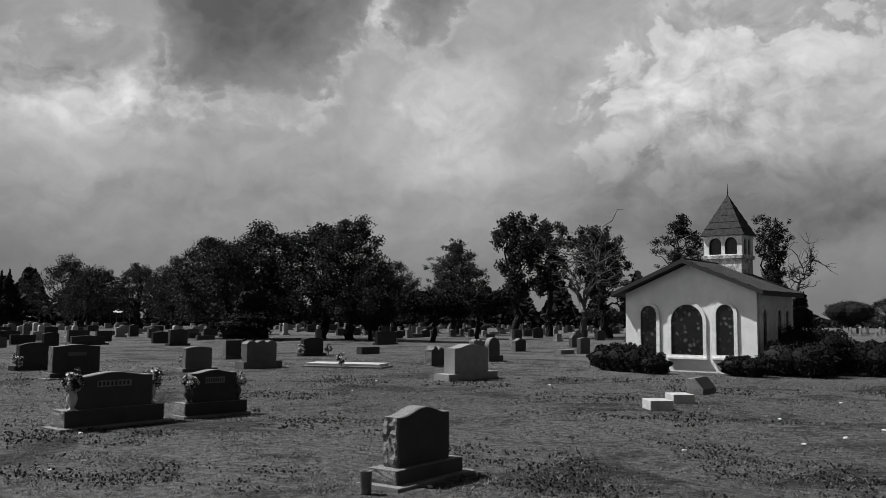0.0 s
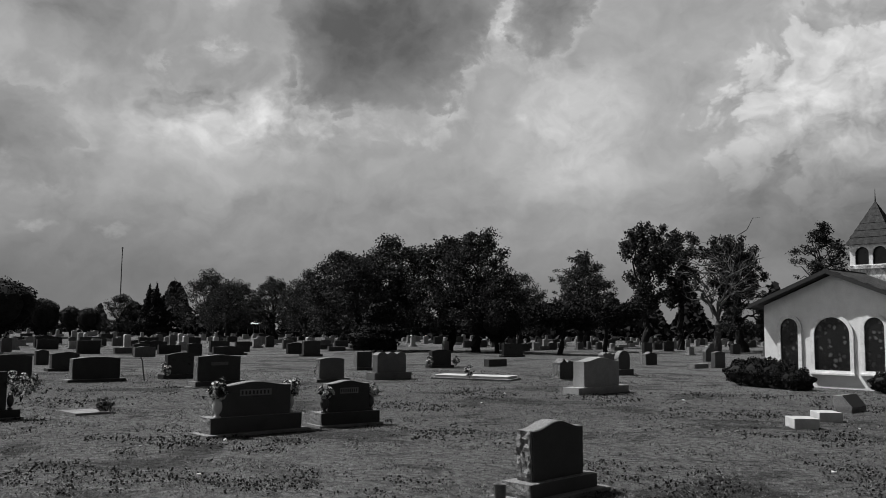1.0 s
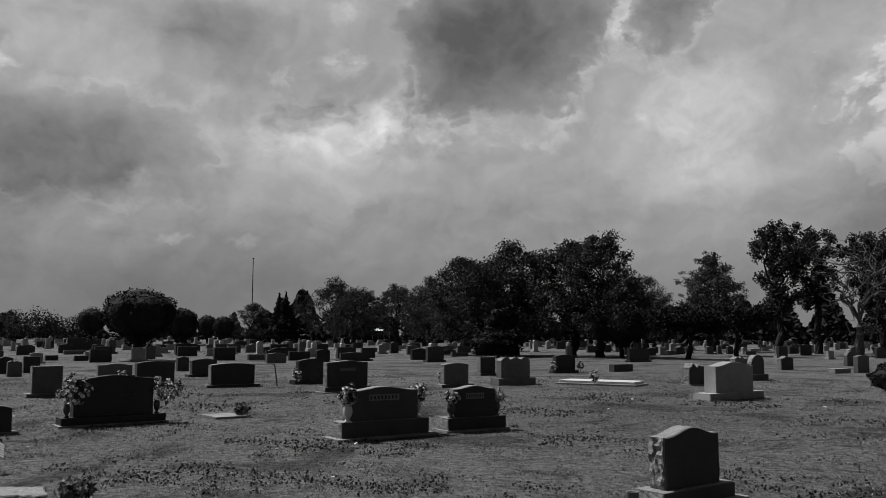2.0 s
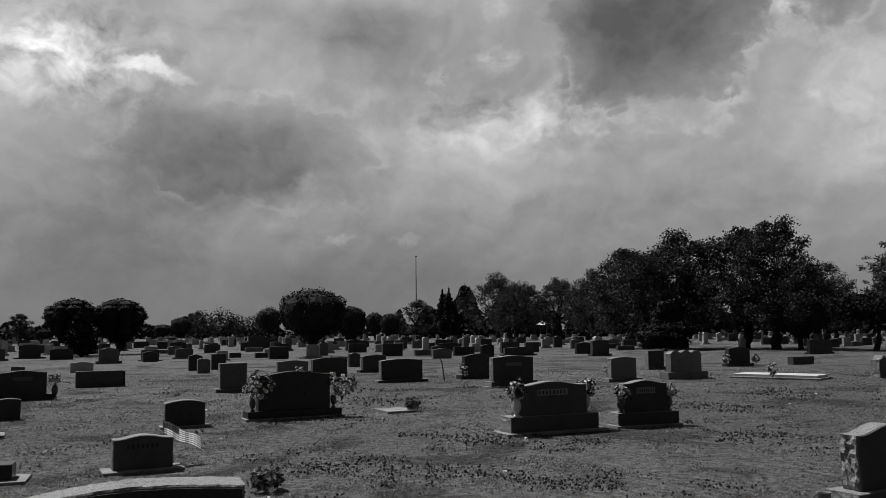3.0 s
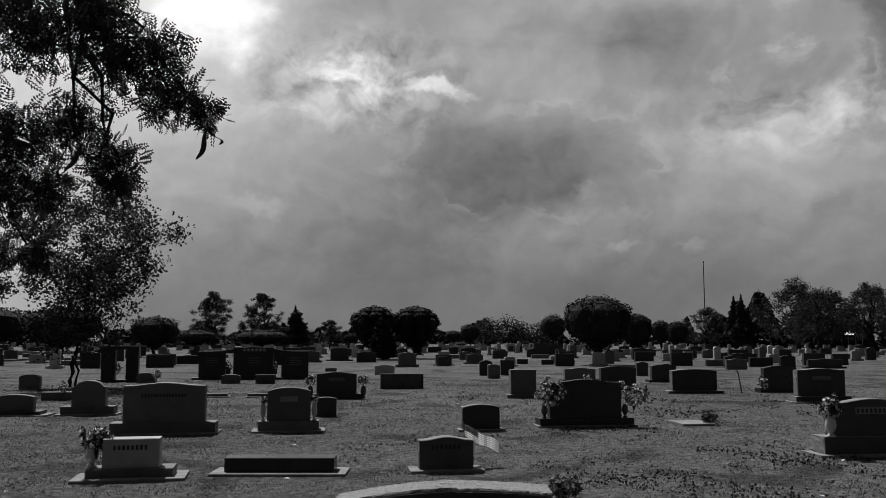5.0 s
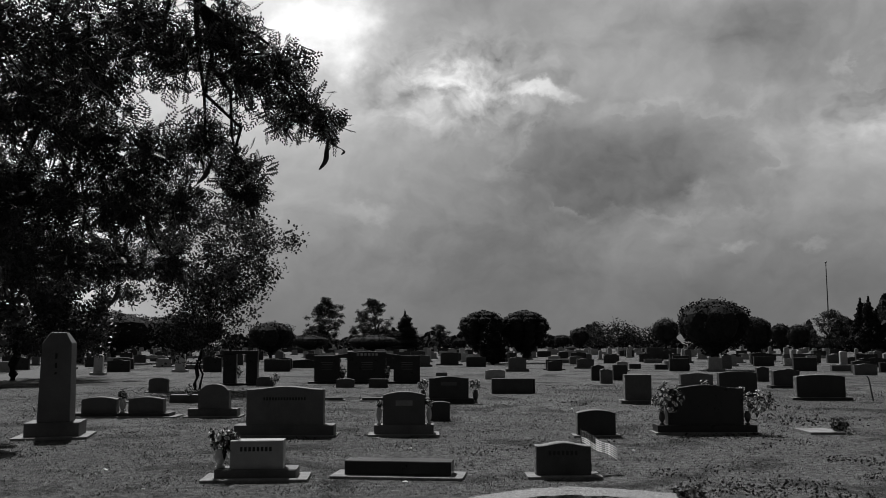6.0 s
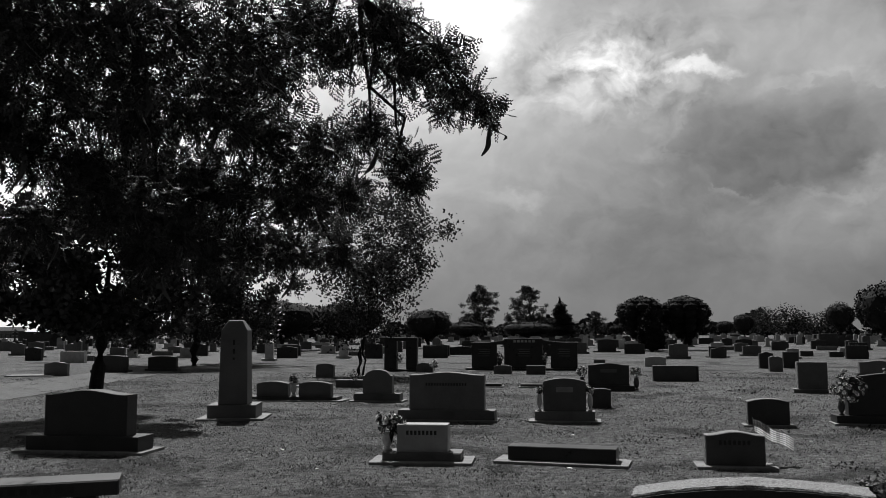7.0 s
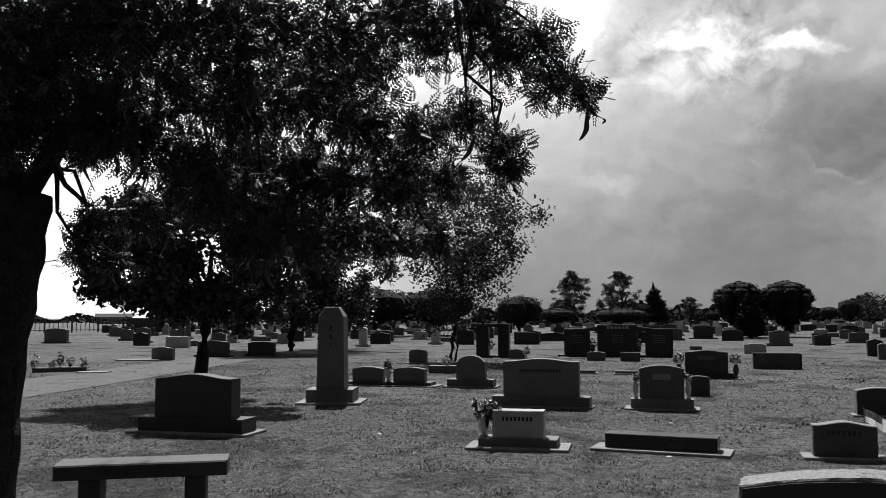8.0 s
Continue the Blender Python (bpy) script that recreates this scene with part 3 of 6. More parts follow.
headstone(-88.3, 48.1, 1.4, 0.52, GRANITE)
headstone(-28.6, -9.1, 0.62, 0.48, GRANITE, "round", 0.08, 0.2, slab=0.1)
headstone(-23.9, -6.93, 0.8, 0.21, GRANITE, "flat", 0, 0.3, label="low granite grave kerb marker with figurines")
headstone(-47.1, -39.2, 1.7, 0.96, GRANITE, "oval", None, 0.22, 1.9, 0.1)
headstone(-65.1, -47.7, 1.4, 0.8, GRANITE)
headstone(-63.4, -43.9, 1.4, 0.82, GRANITE)
headstone(-29.0, -19.4, 0.85, 0.5, GRANITE, "serp", None, 0.2, turn=8)
headstone(-41.0, -26.4, 1.35, 0.6, MARBLE, "flat", 0, 0.3, label="pale stone block headstone")
headstone(-31.4, -18.7, 1.36, 0.67, GRANITE_DARK, "oval", None, 0.2, 1.6, 0.1)
headstone(-32.7, -17.2, 1.2, 0.6, GRANITE_DARK, "oval", None, 0.2, 1.4, 0.1)
headstone(-56.0, -20.2, 1.4, 0.7, GRANITE_PALE, "flat", 0, 0.2, 1.6, 0.08)
headstone(-65.9, -19.4, 1.2, 0.64, GRANITE)
headstone(-71.6, -24.0, 1.0, 0.7, GRANITE)
headstone(-57.6, -31.5, 1.1, 0.6, GRANITE)
headstone(-59.4, -30.0, 1.0, 0.5, GRANITE)
headstone(-49.6, 7.0, 0.8, 0.58, GRANITE_DARK)


# ---- other monuments ----
def coping_slab():
    """A long low black ledger stone on a concrete footing."""
    t = thing("grave_slab", pose(-10.85, -0.65, 0, 0, 0, -8), "long low black granite grave slab on a concrete footing", "grave slab")
    part("footing", block(-0.24, 0.30, -0.80, 0.80, -0.05, 0.035, 0.006), CONCRETE, t, "pale concrete footing")
    part("die", block(-0.16, 0.16, -0.65, 0.65, 0.035, 0.20, 0.008), GRANITE_BLACK, t)


def desk_marker():
    """A pale slant-topped name stone with a wide splayed base."""
    t = thing("headstone", pose(-10.72, -2.35, 0, 0, 0, 3), "pale granite headstone with carved bars on a splayed base", "headstone")
    part("footing", block(-0.26, 0.34, -0.62, 0.62, -0.05, 0.035, 0.006), CONCRETE, t, "pale concrete footing")
    part("base", block(-0.19, 0.20, -0.48, 0.48, 0.035, 0.13, 0.012), GRANITE, t)
    xs, ins = depth_loops(-0.12, 0.12, 1, 0.008)
    bm = loft(outline(0.63, 0.33, "flat", 0), xs, ins)
    bmesh.ops.translate(bm, verts=bm.verts, vec=(0, 0, 0.13))
    part("die", bm, GRANITE_PALE, t)
    inscription(t, 0.12, 0.36, 0.7, 1)


def twin_markers():
    base = thing("double_headstone", pose(-19.4, -6.98, 0, 0, 0, 0), "two low grey granite stones on one shared base", "headstone")
    part("base", block(-0.24, 0.24, -1.06, 1.06, -0.02, 0.10, 0.008), GRANITE_DARK, base)
    part("footing", block(-0.3, 0.34, -1.22, 1.22, -0.05, 0.03, 0.006), CONCRETE, base)
    for y in (-0.52, 0.50):
        xs, ins = depth_loops(-0.1, 0.1, 1, 0.008)
        bm = loft(outline(0.76, 0.34, "oval", 0.05), xs, ins)
        bmesh.ops.translate(bm, verts=bm.verts, vec=(0, y, 0.10))
        part("die", bm, GRANITE, base)


def obelisk():
    t = thing("obelisk", pose(-15.4, -6.76, 0, 0, 0, 12), "tall tapered grey granite obelisk with hipped cap", "obelisk")
    part("footing", block(-0.52, 0.54, -0.60, 0.60, -0.05, 0.04, 0.006), CONCRETE, t)
    part("base", block(-0.36, 0.36, -0.44, 0.44, 0.04, 0.27, 0.012), GRANITE, t)
    bm = bmesh.new()
    rings = [(0.25, 0.265, 0.27), (0.225, 0.24, 1.62), (0.12, 0.13, 1.80)]
    loops = [[bm.verts.new((sx * a, sy * b, z)) for sx, sy in ((-1, -1), (1, -1), (1, 1), (-1, 1))] for a, b, z in rings]
    for a, b in zip(loops, loops[1:]):
        for k in range(4):
            bm.faces.new((a[k], a[(k + 1) % 4], b[(k + 1) % 4], b[k]))
    bm.faces.new(loops[-1])
    bm.faces.new(list(reversed(loops[0])))
    bmesh.ops.bevel(bm, geom=bm.edges[:], offset=0.008, segments=1, affect="EDGES")
    part("shaft", bm, GRANITE, t, "weathered granite shaft")
    rows = [(0.238, 0.247, -0.018, 0.018, 0.55 + i * 0.16, 0.55 + i * 0.16 + 0.09) for i in range(6)]
    letters([(a - 0.012, b - 0.012, c, d, e, f) for a, b, c, d, e, f in rows], CARVED, t)


def family_monument():
    """Black wall of three panels joined by a lintel, with two open slots that hold urns."""
    t = thing("family_monument", pose(-35.0, -2.72, 0, 0, 0, 0), "wide black polished granite family monument with two open slots", "monument")
    part("base", block(-0.32, 0.32, -2.35, 2.25, -0.02, 0.08, 0.01), GRANITE_BLACK, t)
    for y0, y1, h in ((-2.12, -1.10, 1.12), (-0.80, 0.75, 1.26), (1.06, 2.12, 1.12)):
        xs, ins = depth_loops(-0.14, 0.14, 1, 0.01)
        bm = loft([(y0, 0), (y1, 0), (y1, h - 0.08), (y0, h - 0.08)], xs, ins)
        bmesh.ops.translate(bm, verts=bm.verts, vec=(0, 0, 0.08))
        part("panel", bm, GRANITE_BLACK, t)
    xs, ins = depth_loops(-0.16, 0.16, 1, 0.01)
    top = [(-2.14, 1.02)] + [(2.14, 1.02)] + [(2.14 - 4.28 * i / 24, 1.10 + 0.17 * (0.5 + 0.5 * math.cos(math.pi * min(1, abs(1 - 2 * i / 24) * 1.25)))) for i in range(25)]
    part("lintel", loft(top, xs, ins), GRANITE_BLACK, t)
    rows = [(0.158, 0.166, -0.42 + i * 0.15, -0.42 + i * 0.15 + 0.10, 1.10, 1.20) for i in range(6)]
    letters(rows, GRANITE_PALE, t)
    small = []
    for yc in (-1.6, 0.0, 1.6):
        for k in range(4):
            small.append((0.138, 0.146, yc - 0.25 + 0.04 * (k % 2), yc + 0.22, 0.82 - k * 0.09, 0.845 - k * 0.09))
    letters(small, GRANITE, t)
    return t


def gate_monument():
    t = thing("family_monument", pose(-33.7, -7.45, 0, 0, 0, 0), "black granite portal monument with a vase in its opening", "monument")
    part("base", block(-0.3, 0.3, -0.8, 0.72, -0.02, 0.08, 0.01), GRANITE_BLACK, t)
    part("post", block(-0.14, 0.14, -0.72, -0.22, 0.08, 1.18, 0.01), GRANITE_BLACK, t)
    part("post", block(-0.14, 0.14, 0.16, 0.60, 0.08, 1.18, 0.01), GRANITE_BLACK, t)
    part("lintel", block(-0.15, 0.15, -0.73, 0.61, 1.18, 1.32, 0.01), GRANITE_BLACK, t)


def bench():
    """Granite bench under the locust tree."""
    m = look((0, 0, 0), (1, 0, 0))
    a, b = Vector((-6.09, -5.31, 0)), Vector((-6.70, -4.09, 0))
    ang = math.degrees(math.atan2((b - a).y, (b - a).x)) - 90
    mid = (a + b) / 2 + Vector((math.cos(radians(ang + 180)), math.sin(radians(ang + 180)), 0)) * 0.19
    t = thing("stone_bench", pose(mid.x, mid.y, 0, 0, 0, ang), "dark granite memorial bench with polished seat under a tree", "bench")
    ln = (b - a).length / 2
    part("seat", block(-0.19, 0.19, -ln, ln, 0.30, 0.42, 0.012), GRANITE_DARK, t, "polished dark seat slab")
    for y in (-ln * 0.6, ln * 0.62):
        part("leg", block(-0.15, 0.15, y - 0.085, y + 0.085, -0.03, 0.30, 0.012), GRANITE_DARK, t)
    rows = [(0.188, 0.193, -0.30 + i * 0.085, -0.30 + i * 0.085 + 0.055, 0.335, 0.385) for i in range(8)]
    letters(rows, CARVED, t)


def near_wall_stone():
    """Rough-topped stone close to the camera."""
    t = thing("headstone", pose(-5.25, 0.50, 0, 0, 0, -8), "broad pale stone headstone with rough-hewn top edge", "headstone")
    n = 40
    pts = [(-0.62, -0.02), (0.62, -0.02), (0.62, 0.40)] + [(0.62 - 1.24 * i / n, 0.735 + 0.03 * math.sin(math.pi * i / n) - 0.055 * (i / n) ** 3 + 0.006 * noise.noise(Vector((i * 0.7, 3, 0)))) for i in range(n + 1)] + [(-0.62, 0.40)]
    xs, ins = depth_loops(-0.15, 0.15, 10, 0.008)
    part("die", loft(pts, xs, ins, 0.010, 3.0), ROCK, t, "rock-pitched pale edges")
    pts2 = [(y * 0.985, z - 0.012 if z > 0.1 else z) for y, z in pts]
    part("polished_face", loft(pts2, [0.13, 0.158], [0.0, 0.004]), GRANITE_DARK, t, "dark polished face")


def ledger():
    t = thing("grave_ledger", pose(-18.9, 20.95, 0, 0, 0, -68), "flat white concrete grave ledger with stepped edge", "grave slab")
    part("slab", block(-0.5, 0.5, -1.25, 1.25, -0.02, 0.14, 0.01), MARBLE, t)
    part("step", block(-0.6, 0.6, -1.35, 1.35, -0.02, 0.06, 0.01), CONCRETE, t)


def flat_marker(x, y, w, d, turn=0.0):
    t = thing("flat_marker", pose(x, y, 0, 0, 0, turn), "flat pale concrete marker flush with the grass", "grave marker")
    part("slab", block(-d / 2, d / 2, -w / 2, w / 2, -0.02, 0.045, 0.008), CONCRETE, t)


def marker_block(x, y, turn):
    t = thing("marker_block", pose(x, y, 0, 0, 0, turn), "small white concrete block marker lying on the grass", "grave marker", "pair of white blocks")
    part("slab", block(-0.21, 0.21, -0.27, 0.27, -0.02, 0.17, 0.012), MARBLE, t)


def slant_marker():
    t = thing("slant_marker", pose(-6.52, 18.77, 0, 0, 0, 0), "small slanted granite marker with rough sides", "grave marker")
    bm = loft([(-0.42, -0.02), (0.42, -0.02), (0.42, 0.12), (0.42, 0.34), (-0.42, 0.34), (-0.42, 0.12)], [-0.16, -0.12, -0.02, 0.10, 0.2], [0, 0, 0, 0, 0], 0.02, 2.0, rock_side=True)
    for v in bm.verts:
        if v.co.z > 0.2:
            v.co.x = -0.16 + (v.co.x + 0.16) * 0.4
            v.co.z += 0.06 * (1 - (v.co.y / 0.42) ** 2)
    part("die", bm, ROCK, t)
    bm = bmesh.new()
    q = [bm.verts.new(p) for p in ((0.208, -0.38, 0.10), (0.208, 0.38, 0.10), (0.01, 0.38, 0.345), (0.01, -0.38, 0.345))]
    r = bmesh.ops.extrude_face_region(bm, geom=[bm.faces.new(q)])
    bmesh.ops.translate(bm, verts=[v for v in r["geom"] if isinstance(v, bmesh.types.BMVert)], vec=(0.012, 0, 0.01))
    bmesh.ops.recalc_face_normals(bm, faces=bm.faces)
    part("plaque", bm, GRANITE_DARK, t, "dark slanted face")


coping_slab()
desk_marker()
twin_markers()
obelisk()
family_monument()
gate_monument()
bench()
near_wall_stone()
ledger()
marker_block(-5.97, 14.92, 38)
marker_block(-6.12, 16.42, 38)
slant_marker()
flat_marker(-15.75, 6.75, 0.62, 0.75)
flat_marker(-28.8, -20.2, 1.6, 0.9, 20)
flat_marker(-21.9, -17.0, 0.9, 0.5, 20)
flat_marker(-12.4, -8.6, 0.7, 0.4, 10)
flat_marker(-24.0, -8.0, 1.0, 0.5)
flat_marker(-19.9, 30.5, 1.2, 0.6)


# ---- vases, flowers and small things ----
def bloom_meshes():
    """Three silk blooms, each of two rings of petals, one unit wide."""
    out = []
    for k in range(3):
        rng = np.random.default_rng(600 + k)
        vs, fs = [], []
        for ring, (n, tilt, size) in enumerate(((7, 0.30, 1.0), (6, 0.75, 0.75), (4, 1.2, 0.5))):
            for j in range(n):
                an = 2 * math.pi * (j + 0.5 * ring + 0.2 * rng.normal()) / n
                d = Vector((math.cos(an), math.sin(an), 0))
                s = Vector((-math.sin(an), math.cos(an), 0))
                a = d * math.cos(tilt) + Vector((0, 0, math.sin(tilt)))
                i = len(vs)
                vs += [tuple(d * 0.05), tuple(a * size * 0.6 + s * 0.36 * size), tuple(a * size + Vector((0, 0, -0.1))), tuple(a * size * 0.6 - s * 0.36 * size)]
                fs.append((i, i + 1, i + 2, i + 3))
        mesh = bpy.data.meshes.new("bloom")
        mesh.from_pydata(vs, [], fs)
        out.append(mesh)
    return out


BLOOMS = {}


def bouquet(x, y, z, blooms=14, r_bloom=0.04, spread=0.12, height=0.2, seed=1, petal=None, label="", tilt=0.0):
    t = thing("bouquet", pose(x, y, z, tilt, tilt * 0.5, 0), label or "bouquet of pale silk flowers in a vase", "flowers", "flowers on the graves")
    petal = petal or PETAL
    if petal.name not in BLOOMS:
        BLOOMS[petal.name] = bloom_meshes()
    rng = np.random.default_rng(seed)
    lv, lf = [], []
    bm = bmesh.new()
    for i in range(blooms):
        d = rng.normal(size=3)
        d /= np.linalg.norm(d)
        c = np.array([d[0] * spread, d[1] * spread, height * 0.5 + d[2] * height * 0.5]) * (0.6 + 0.4 * rng.random())
        ob = link_mesh("bloom", BLOOMS[petal.name][i % 3], petal, t)
        up = Vector(d + np.array([0, 0, 0.4]))
        ob.matrix_basis = Matrix.Translation(c) @ up.to_track_quat("Z", "Y").to_matrix().to_4x4() @ Matrix.Scale(r_bloom * (0.75 + 0.5 * rng.random()), 4)
        if i % 3 == 0:
            tube(bm, [(0, 0, -0.1), (c[0] * 0.3, c[1] * 0.3, 0.02 + c[2] * 0.4), tuple(c)], [0.004, 0.004, 0.003], 4)
        for _ in range(6):
            a = d * 0.3 + rng.normal(size=3) * 0.7
            a /= np.linalg.norm(a)
            b = np.cross(a, rng.normal(size=3))
            b /= np.linalg.norm(b)
            o = c - d * r_bloom * 0.5
            s = r_bloom * 1.7
            k = len(lv)
            lv += [o, o + a * s * 0.5 + b * s * 0.2, o + a * s, o + a * s * 0.5 - b * s * 0.2]
            lf.append((k, k + 1, k + 2, k + 3))
    tagged(raw("foliage", lv, lf, STEM, t), kind="stuff")
    part("stem", bm, STEM, t)
    return t


def vase(x, y, z, h=0.3, r=0.075, material=None, label=""):
    t = thing("vase", pose(x, y, z), label or "pale ceramic flower vase on a headstone base", "vase", "vases on the graves")
    part("foot", lathe([(r * 0.75, 0), (r * 0.8, h * 0.06), (r * 0.45, h * 0.12), (r * 0.4, h * 0.18)], 14), material or CERAMIC, t, smooth=True)
    part("body", lathe([(r * 0.4, h * 0.18), (r * 0.8, h * 0.35), (r, h * 0.58), (r * 0.85, h * 0.8), (r * 0.62, h * 0.92), (r * 0.85, h), (r * 0.7, h * 0.99), (r * 0.5, h * 0.9)], 14), material or CERAMIC, t, smooth=True)
    return t


# pale vases on the wide grey stone, dark urns on its darker neighbour
vase(-11.24, 6.76, 0.27, 0.28, 0.075)
bouquet(-11.24, 6.76, 0.54, 30, 0.048, 0.15, 0.30, 11)
vase(-11.40, 8.16, 0.27, 0.28, 0.075)
bouquet(-11.40, 8.20, 0.53, 28, 0.048, 0.14, 0.28, 12)
vase(-11.22, 8.72, 0.23, 0.25, 0.075, CERAMIC_DARK, "dark glossy urn on a headstone base")
bouquet(-11.20, 8.74, 0.47, 24, 0.045, 0.13, 0.22, 13)
vase(-11.15, 9.64, 0.23, 0.25, 0.075, CERAMIC_DARK, "dark glossy urn on a headstone base")
bouquet(-11.15, 9.68, 0.47, 22, 0.045, 0.13, 0.22, 14)
# black stone with large sprays
for yy, sd in ((3.88, 21), (5.42, 22)):
    vase(-15.62, yy, 0.16, 0.24, 0.06, CERAMIC_DARK, "dark urn beside the black headstone")
bouquet(-15.48, 3.98, 0.38, 60, 0.045, 0.32, 0.55, 23, None, "large loose spray of pale silk flowers", 8)
bouquet(-15.52, 5.56, 0.38, 46, 0.045, 0.28, 0.50, 24, None, "large loose spray of pale silk flowers", -8)
# grey stone with two pale figures
for yy, sd in ((-1.16, 31), (-0.28, 32)):
    vase(-15.45, yy, 0.19, 0.30, 0.05, MARBLE, "small white marble angel-shaped vase")
    bouquet(-15.45, yy, 0.48, 12, 0.035, 0.07, 0.16, sd)
# pale name stone
vase(-10.72, -2.80, 0.13, 0.22, 0.075)
bouquet(-10.66, -2.74, 0.33, 34, 0.05, 0.20, 0.30, 41)
# others
vase(-19.35, -7.0, 0.10, 0.30, 0.07, MARBLE)
bouquet(-19.35, -7.0, 0.38, 16, 0.045, 0.10, 0.24, 42, PETAL_DARK, "dark red silk roses in a white vase")
for yy, sd in ((-0.42, 51), (0.98, 52)):
    vase(-23.3, yy, 0.02, 0.34, 0.08, CERAMIC_DARK, "dark vase beside a headstone")
    bouquet(-23.3, yy, 0.40, 24, 0.05, 0.15, 0.28, sd)
for x, y, sd in ((-24.3, 12.9, 61), (-25.6, 25.5, 62), (-25.5, 27.0, 63), (-18.6, 20.3, 65), (-23.9, 8.3, 68), (-26.5, 8.2, 70), (-32.6, -6.0, 71), (-34.9, -3.7, 72), (-34.9, -1.9, 73), (-33.7, -7.6, 74)):
    bouquet(x, y, 0.12 if x > -33 else 0.35, 20, 0.05, 0.16, 0.40, sd, PETAL_DARK if sd % 3 == 0 else None, "posy of faded silk flowers standing by a headstone")
for y in (-3.72, -1.92):
    vase(-34.98, y + 1.0 - 1.0, 0.08, 0.40, 0.10, CERAMIC_DARK, "black granite urn in a monument slot")
bouquet(-15.6, 7.05, 0.06, 30, 0.05, 0.16, 0.24, 81, PETAL_DARK, "small leaning flower spray on a flat marker")
bouquet(-23.9, -6.8, 0.22, 14, 0.05, 0.12, 0.26, 83, None, "white figurine posy on a low kerb")
bouquet(-23.0, 17.6, 0.05, 14, 0.06, 0.14, 0.3, 84, None, "white silk lilies on a ground spike")
bouquet(-8.75, 2.25, 0.06, 30, 0.05, 0.22, 0.16, 85, PETAL_DARK, "heap of dry dark flowers on the grass")


def flower_bed():
    t = thing("planter", pose(-22.3, -18.5, 0, 0, 0, 40), "long low dark planter box full of flowers", "planter")
    part("box", block(-0.25, 0.25, -0.75, 0.75, -0.02, 0.14, 0.02), GRANITE_DARK, t)
    for i, (y, h) in enumerate(((-0.68, 0.45), (-0.2, 0.3), (0.0, 0.45), (0.3, 0.35), (0.66, 0.3))):
        bouquet(-22.3 - y * math.sin(radians(40)), -18.5 + y * math.cos(radians(40)), 0.14, 14, 0.05, 0.13, h, 90 + i, PETAL_DARK if i == 2 else None, "posy standing in a planter box")


flower_bed()


def small_flag():
    t = thing("small_flag", pose(-11.05, 1.64, 0.03, 0, 0, 0), "small striped cloth flag leaning on a wooden stick", "flag")
    bm = bmesh.new()
    tube(bm, [(0, 0, 0), (0.02, -0.04, 0.52)], [0.005, 0.005], 6)
    part("stick", bm, METAL, t)

    def cloth(u0, u1, v0, v1, lift):
        n = 12
        vs, fs = [], []
        for i in range(n + 1):
            u = u0 + (u1 - u0) * i / n
            for v in (v0, v1):
                vs.append((0.02 + lift + 0.02 * math.sin(u * 20), -0.03 + u * 0.44, 0.50 - v * 0.16 - 0.21 * u + 0.012 * math.sin(u * 9 + v)))
        for i in range(n):
            fs.append((2 * i, 2 * i + 1, 2 * i + 3, 2 * i + 2))
        return vs, fs

    for k in range(13):
        vs, fs = cloth(0.0, 1.0, k / 13, (k + 1) / 13, 0.0)
        raw("stripe", vs, fs, CLOTH_DARK if k % 2 == 0 else CLOTH, t)
    vs, fs = cloth(0.0, 0.4, 0.0, 7 / 13, 0.004)
    raw("canton", vs, fs, CLOTH_DARK, t, "dark corner field")
    vs, fs = [], []
    for i in range(5):
        for j in range(4):
            a, b = cloth(0.03 + i * 0.075, 0.06 + i * 0.075, 0.05 + j * 0.12, 0.10 + j * 0.12, 0.007)
            off = len(vs)
            vs += a
            fs += [tuple(q + off for q in f) for f in b]
    raw("stars", vs, fs, CLOTH, t, "pale dots in rows")


small_flag()


def ground_vase():
    t = thing("metal_vase", pose(-5.18, 6.01, 0), "small dull metal cup vase standing in the grass", "vase")
    part("cup", lathe([(0.045, 0.0), (0.05, 0.02), (0.055, 0.20), (0.062, 0.21), (0.05, 0.20), (0.04, 0.08)], 16), METAL, t, smooth=True)
    part("spike", lathe([(0.01, -0.05), (0.01, 0.03)], 8), METAL, t)


ground_vase()


def hook():
    t = thing("shepherd_hook", pose(-23.9, 11.9, 0), "leaning dark metal plant hook in the lawn", "plant hook")
    bm = bmesh.new()
    tube(bm, [(0, 0.12, -0.05), (0, 0.02, 0.6), (0, -0.02, 0.68), (0, -0.1, 0.66)], [0.022, 0.02, 0.02, 0.015], 6)
    part("rod", bm, METAL, t)


hook()


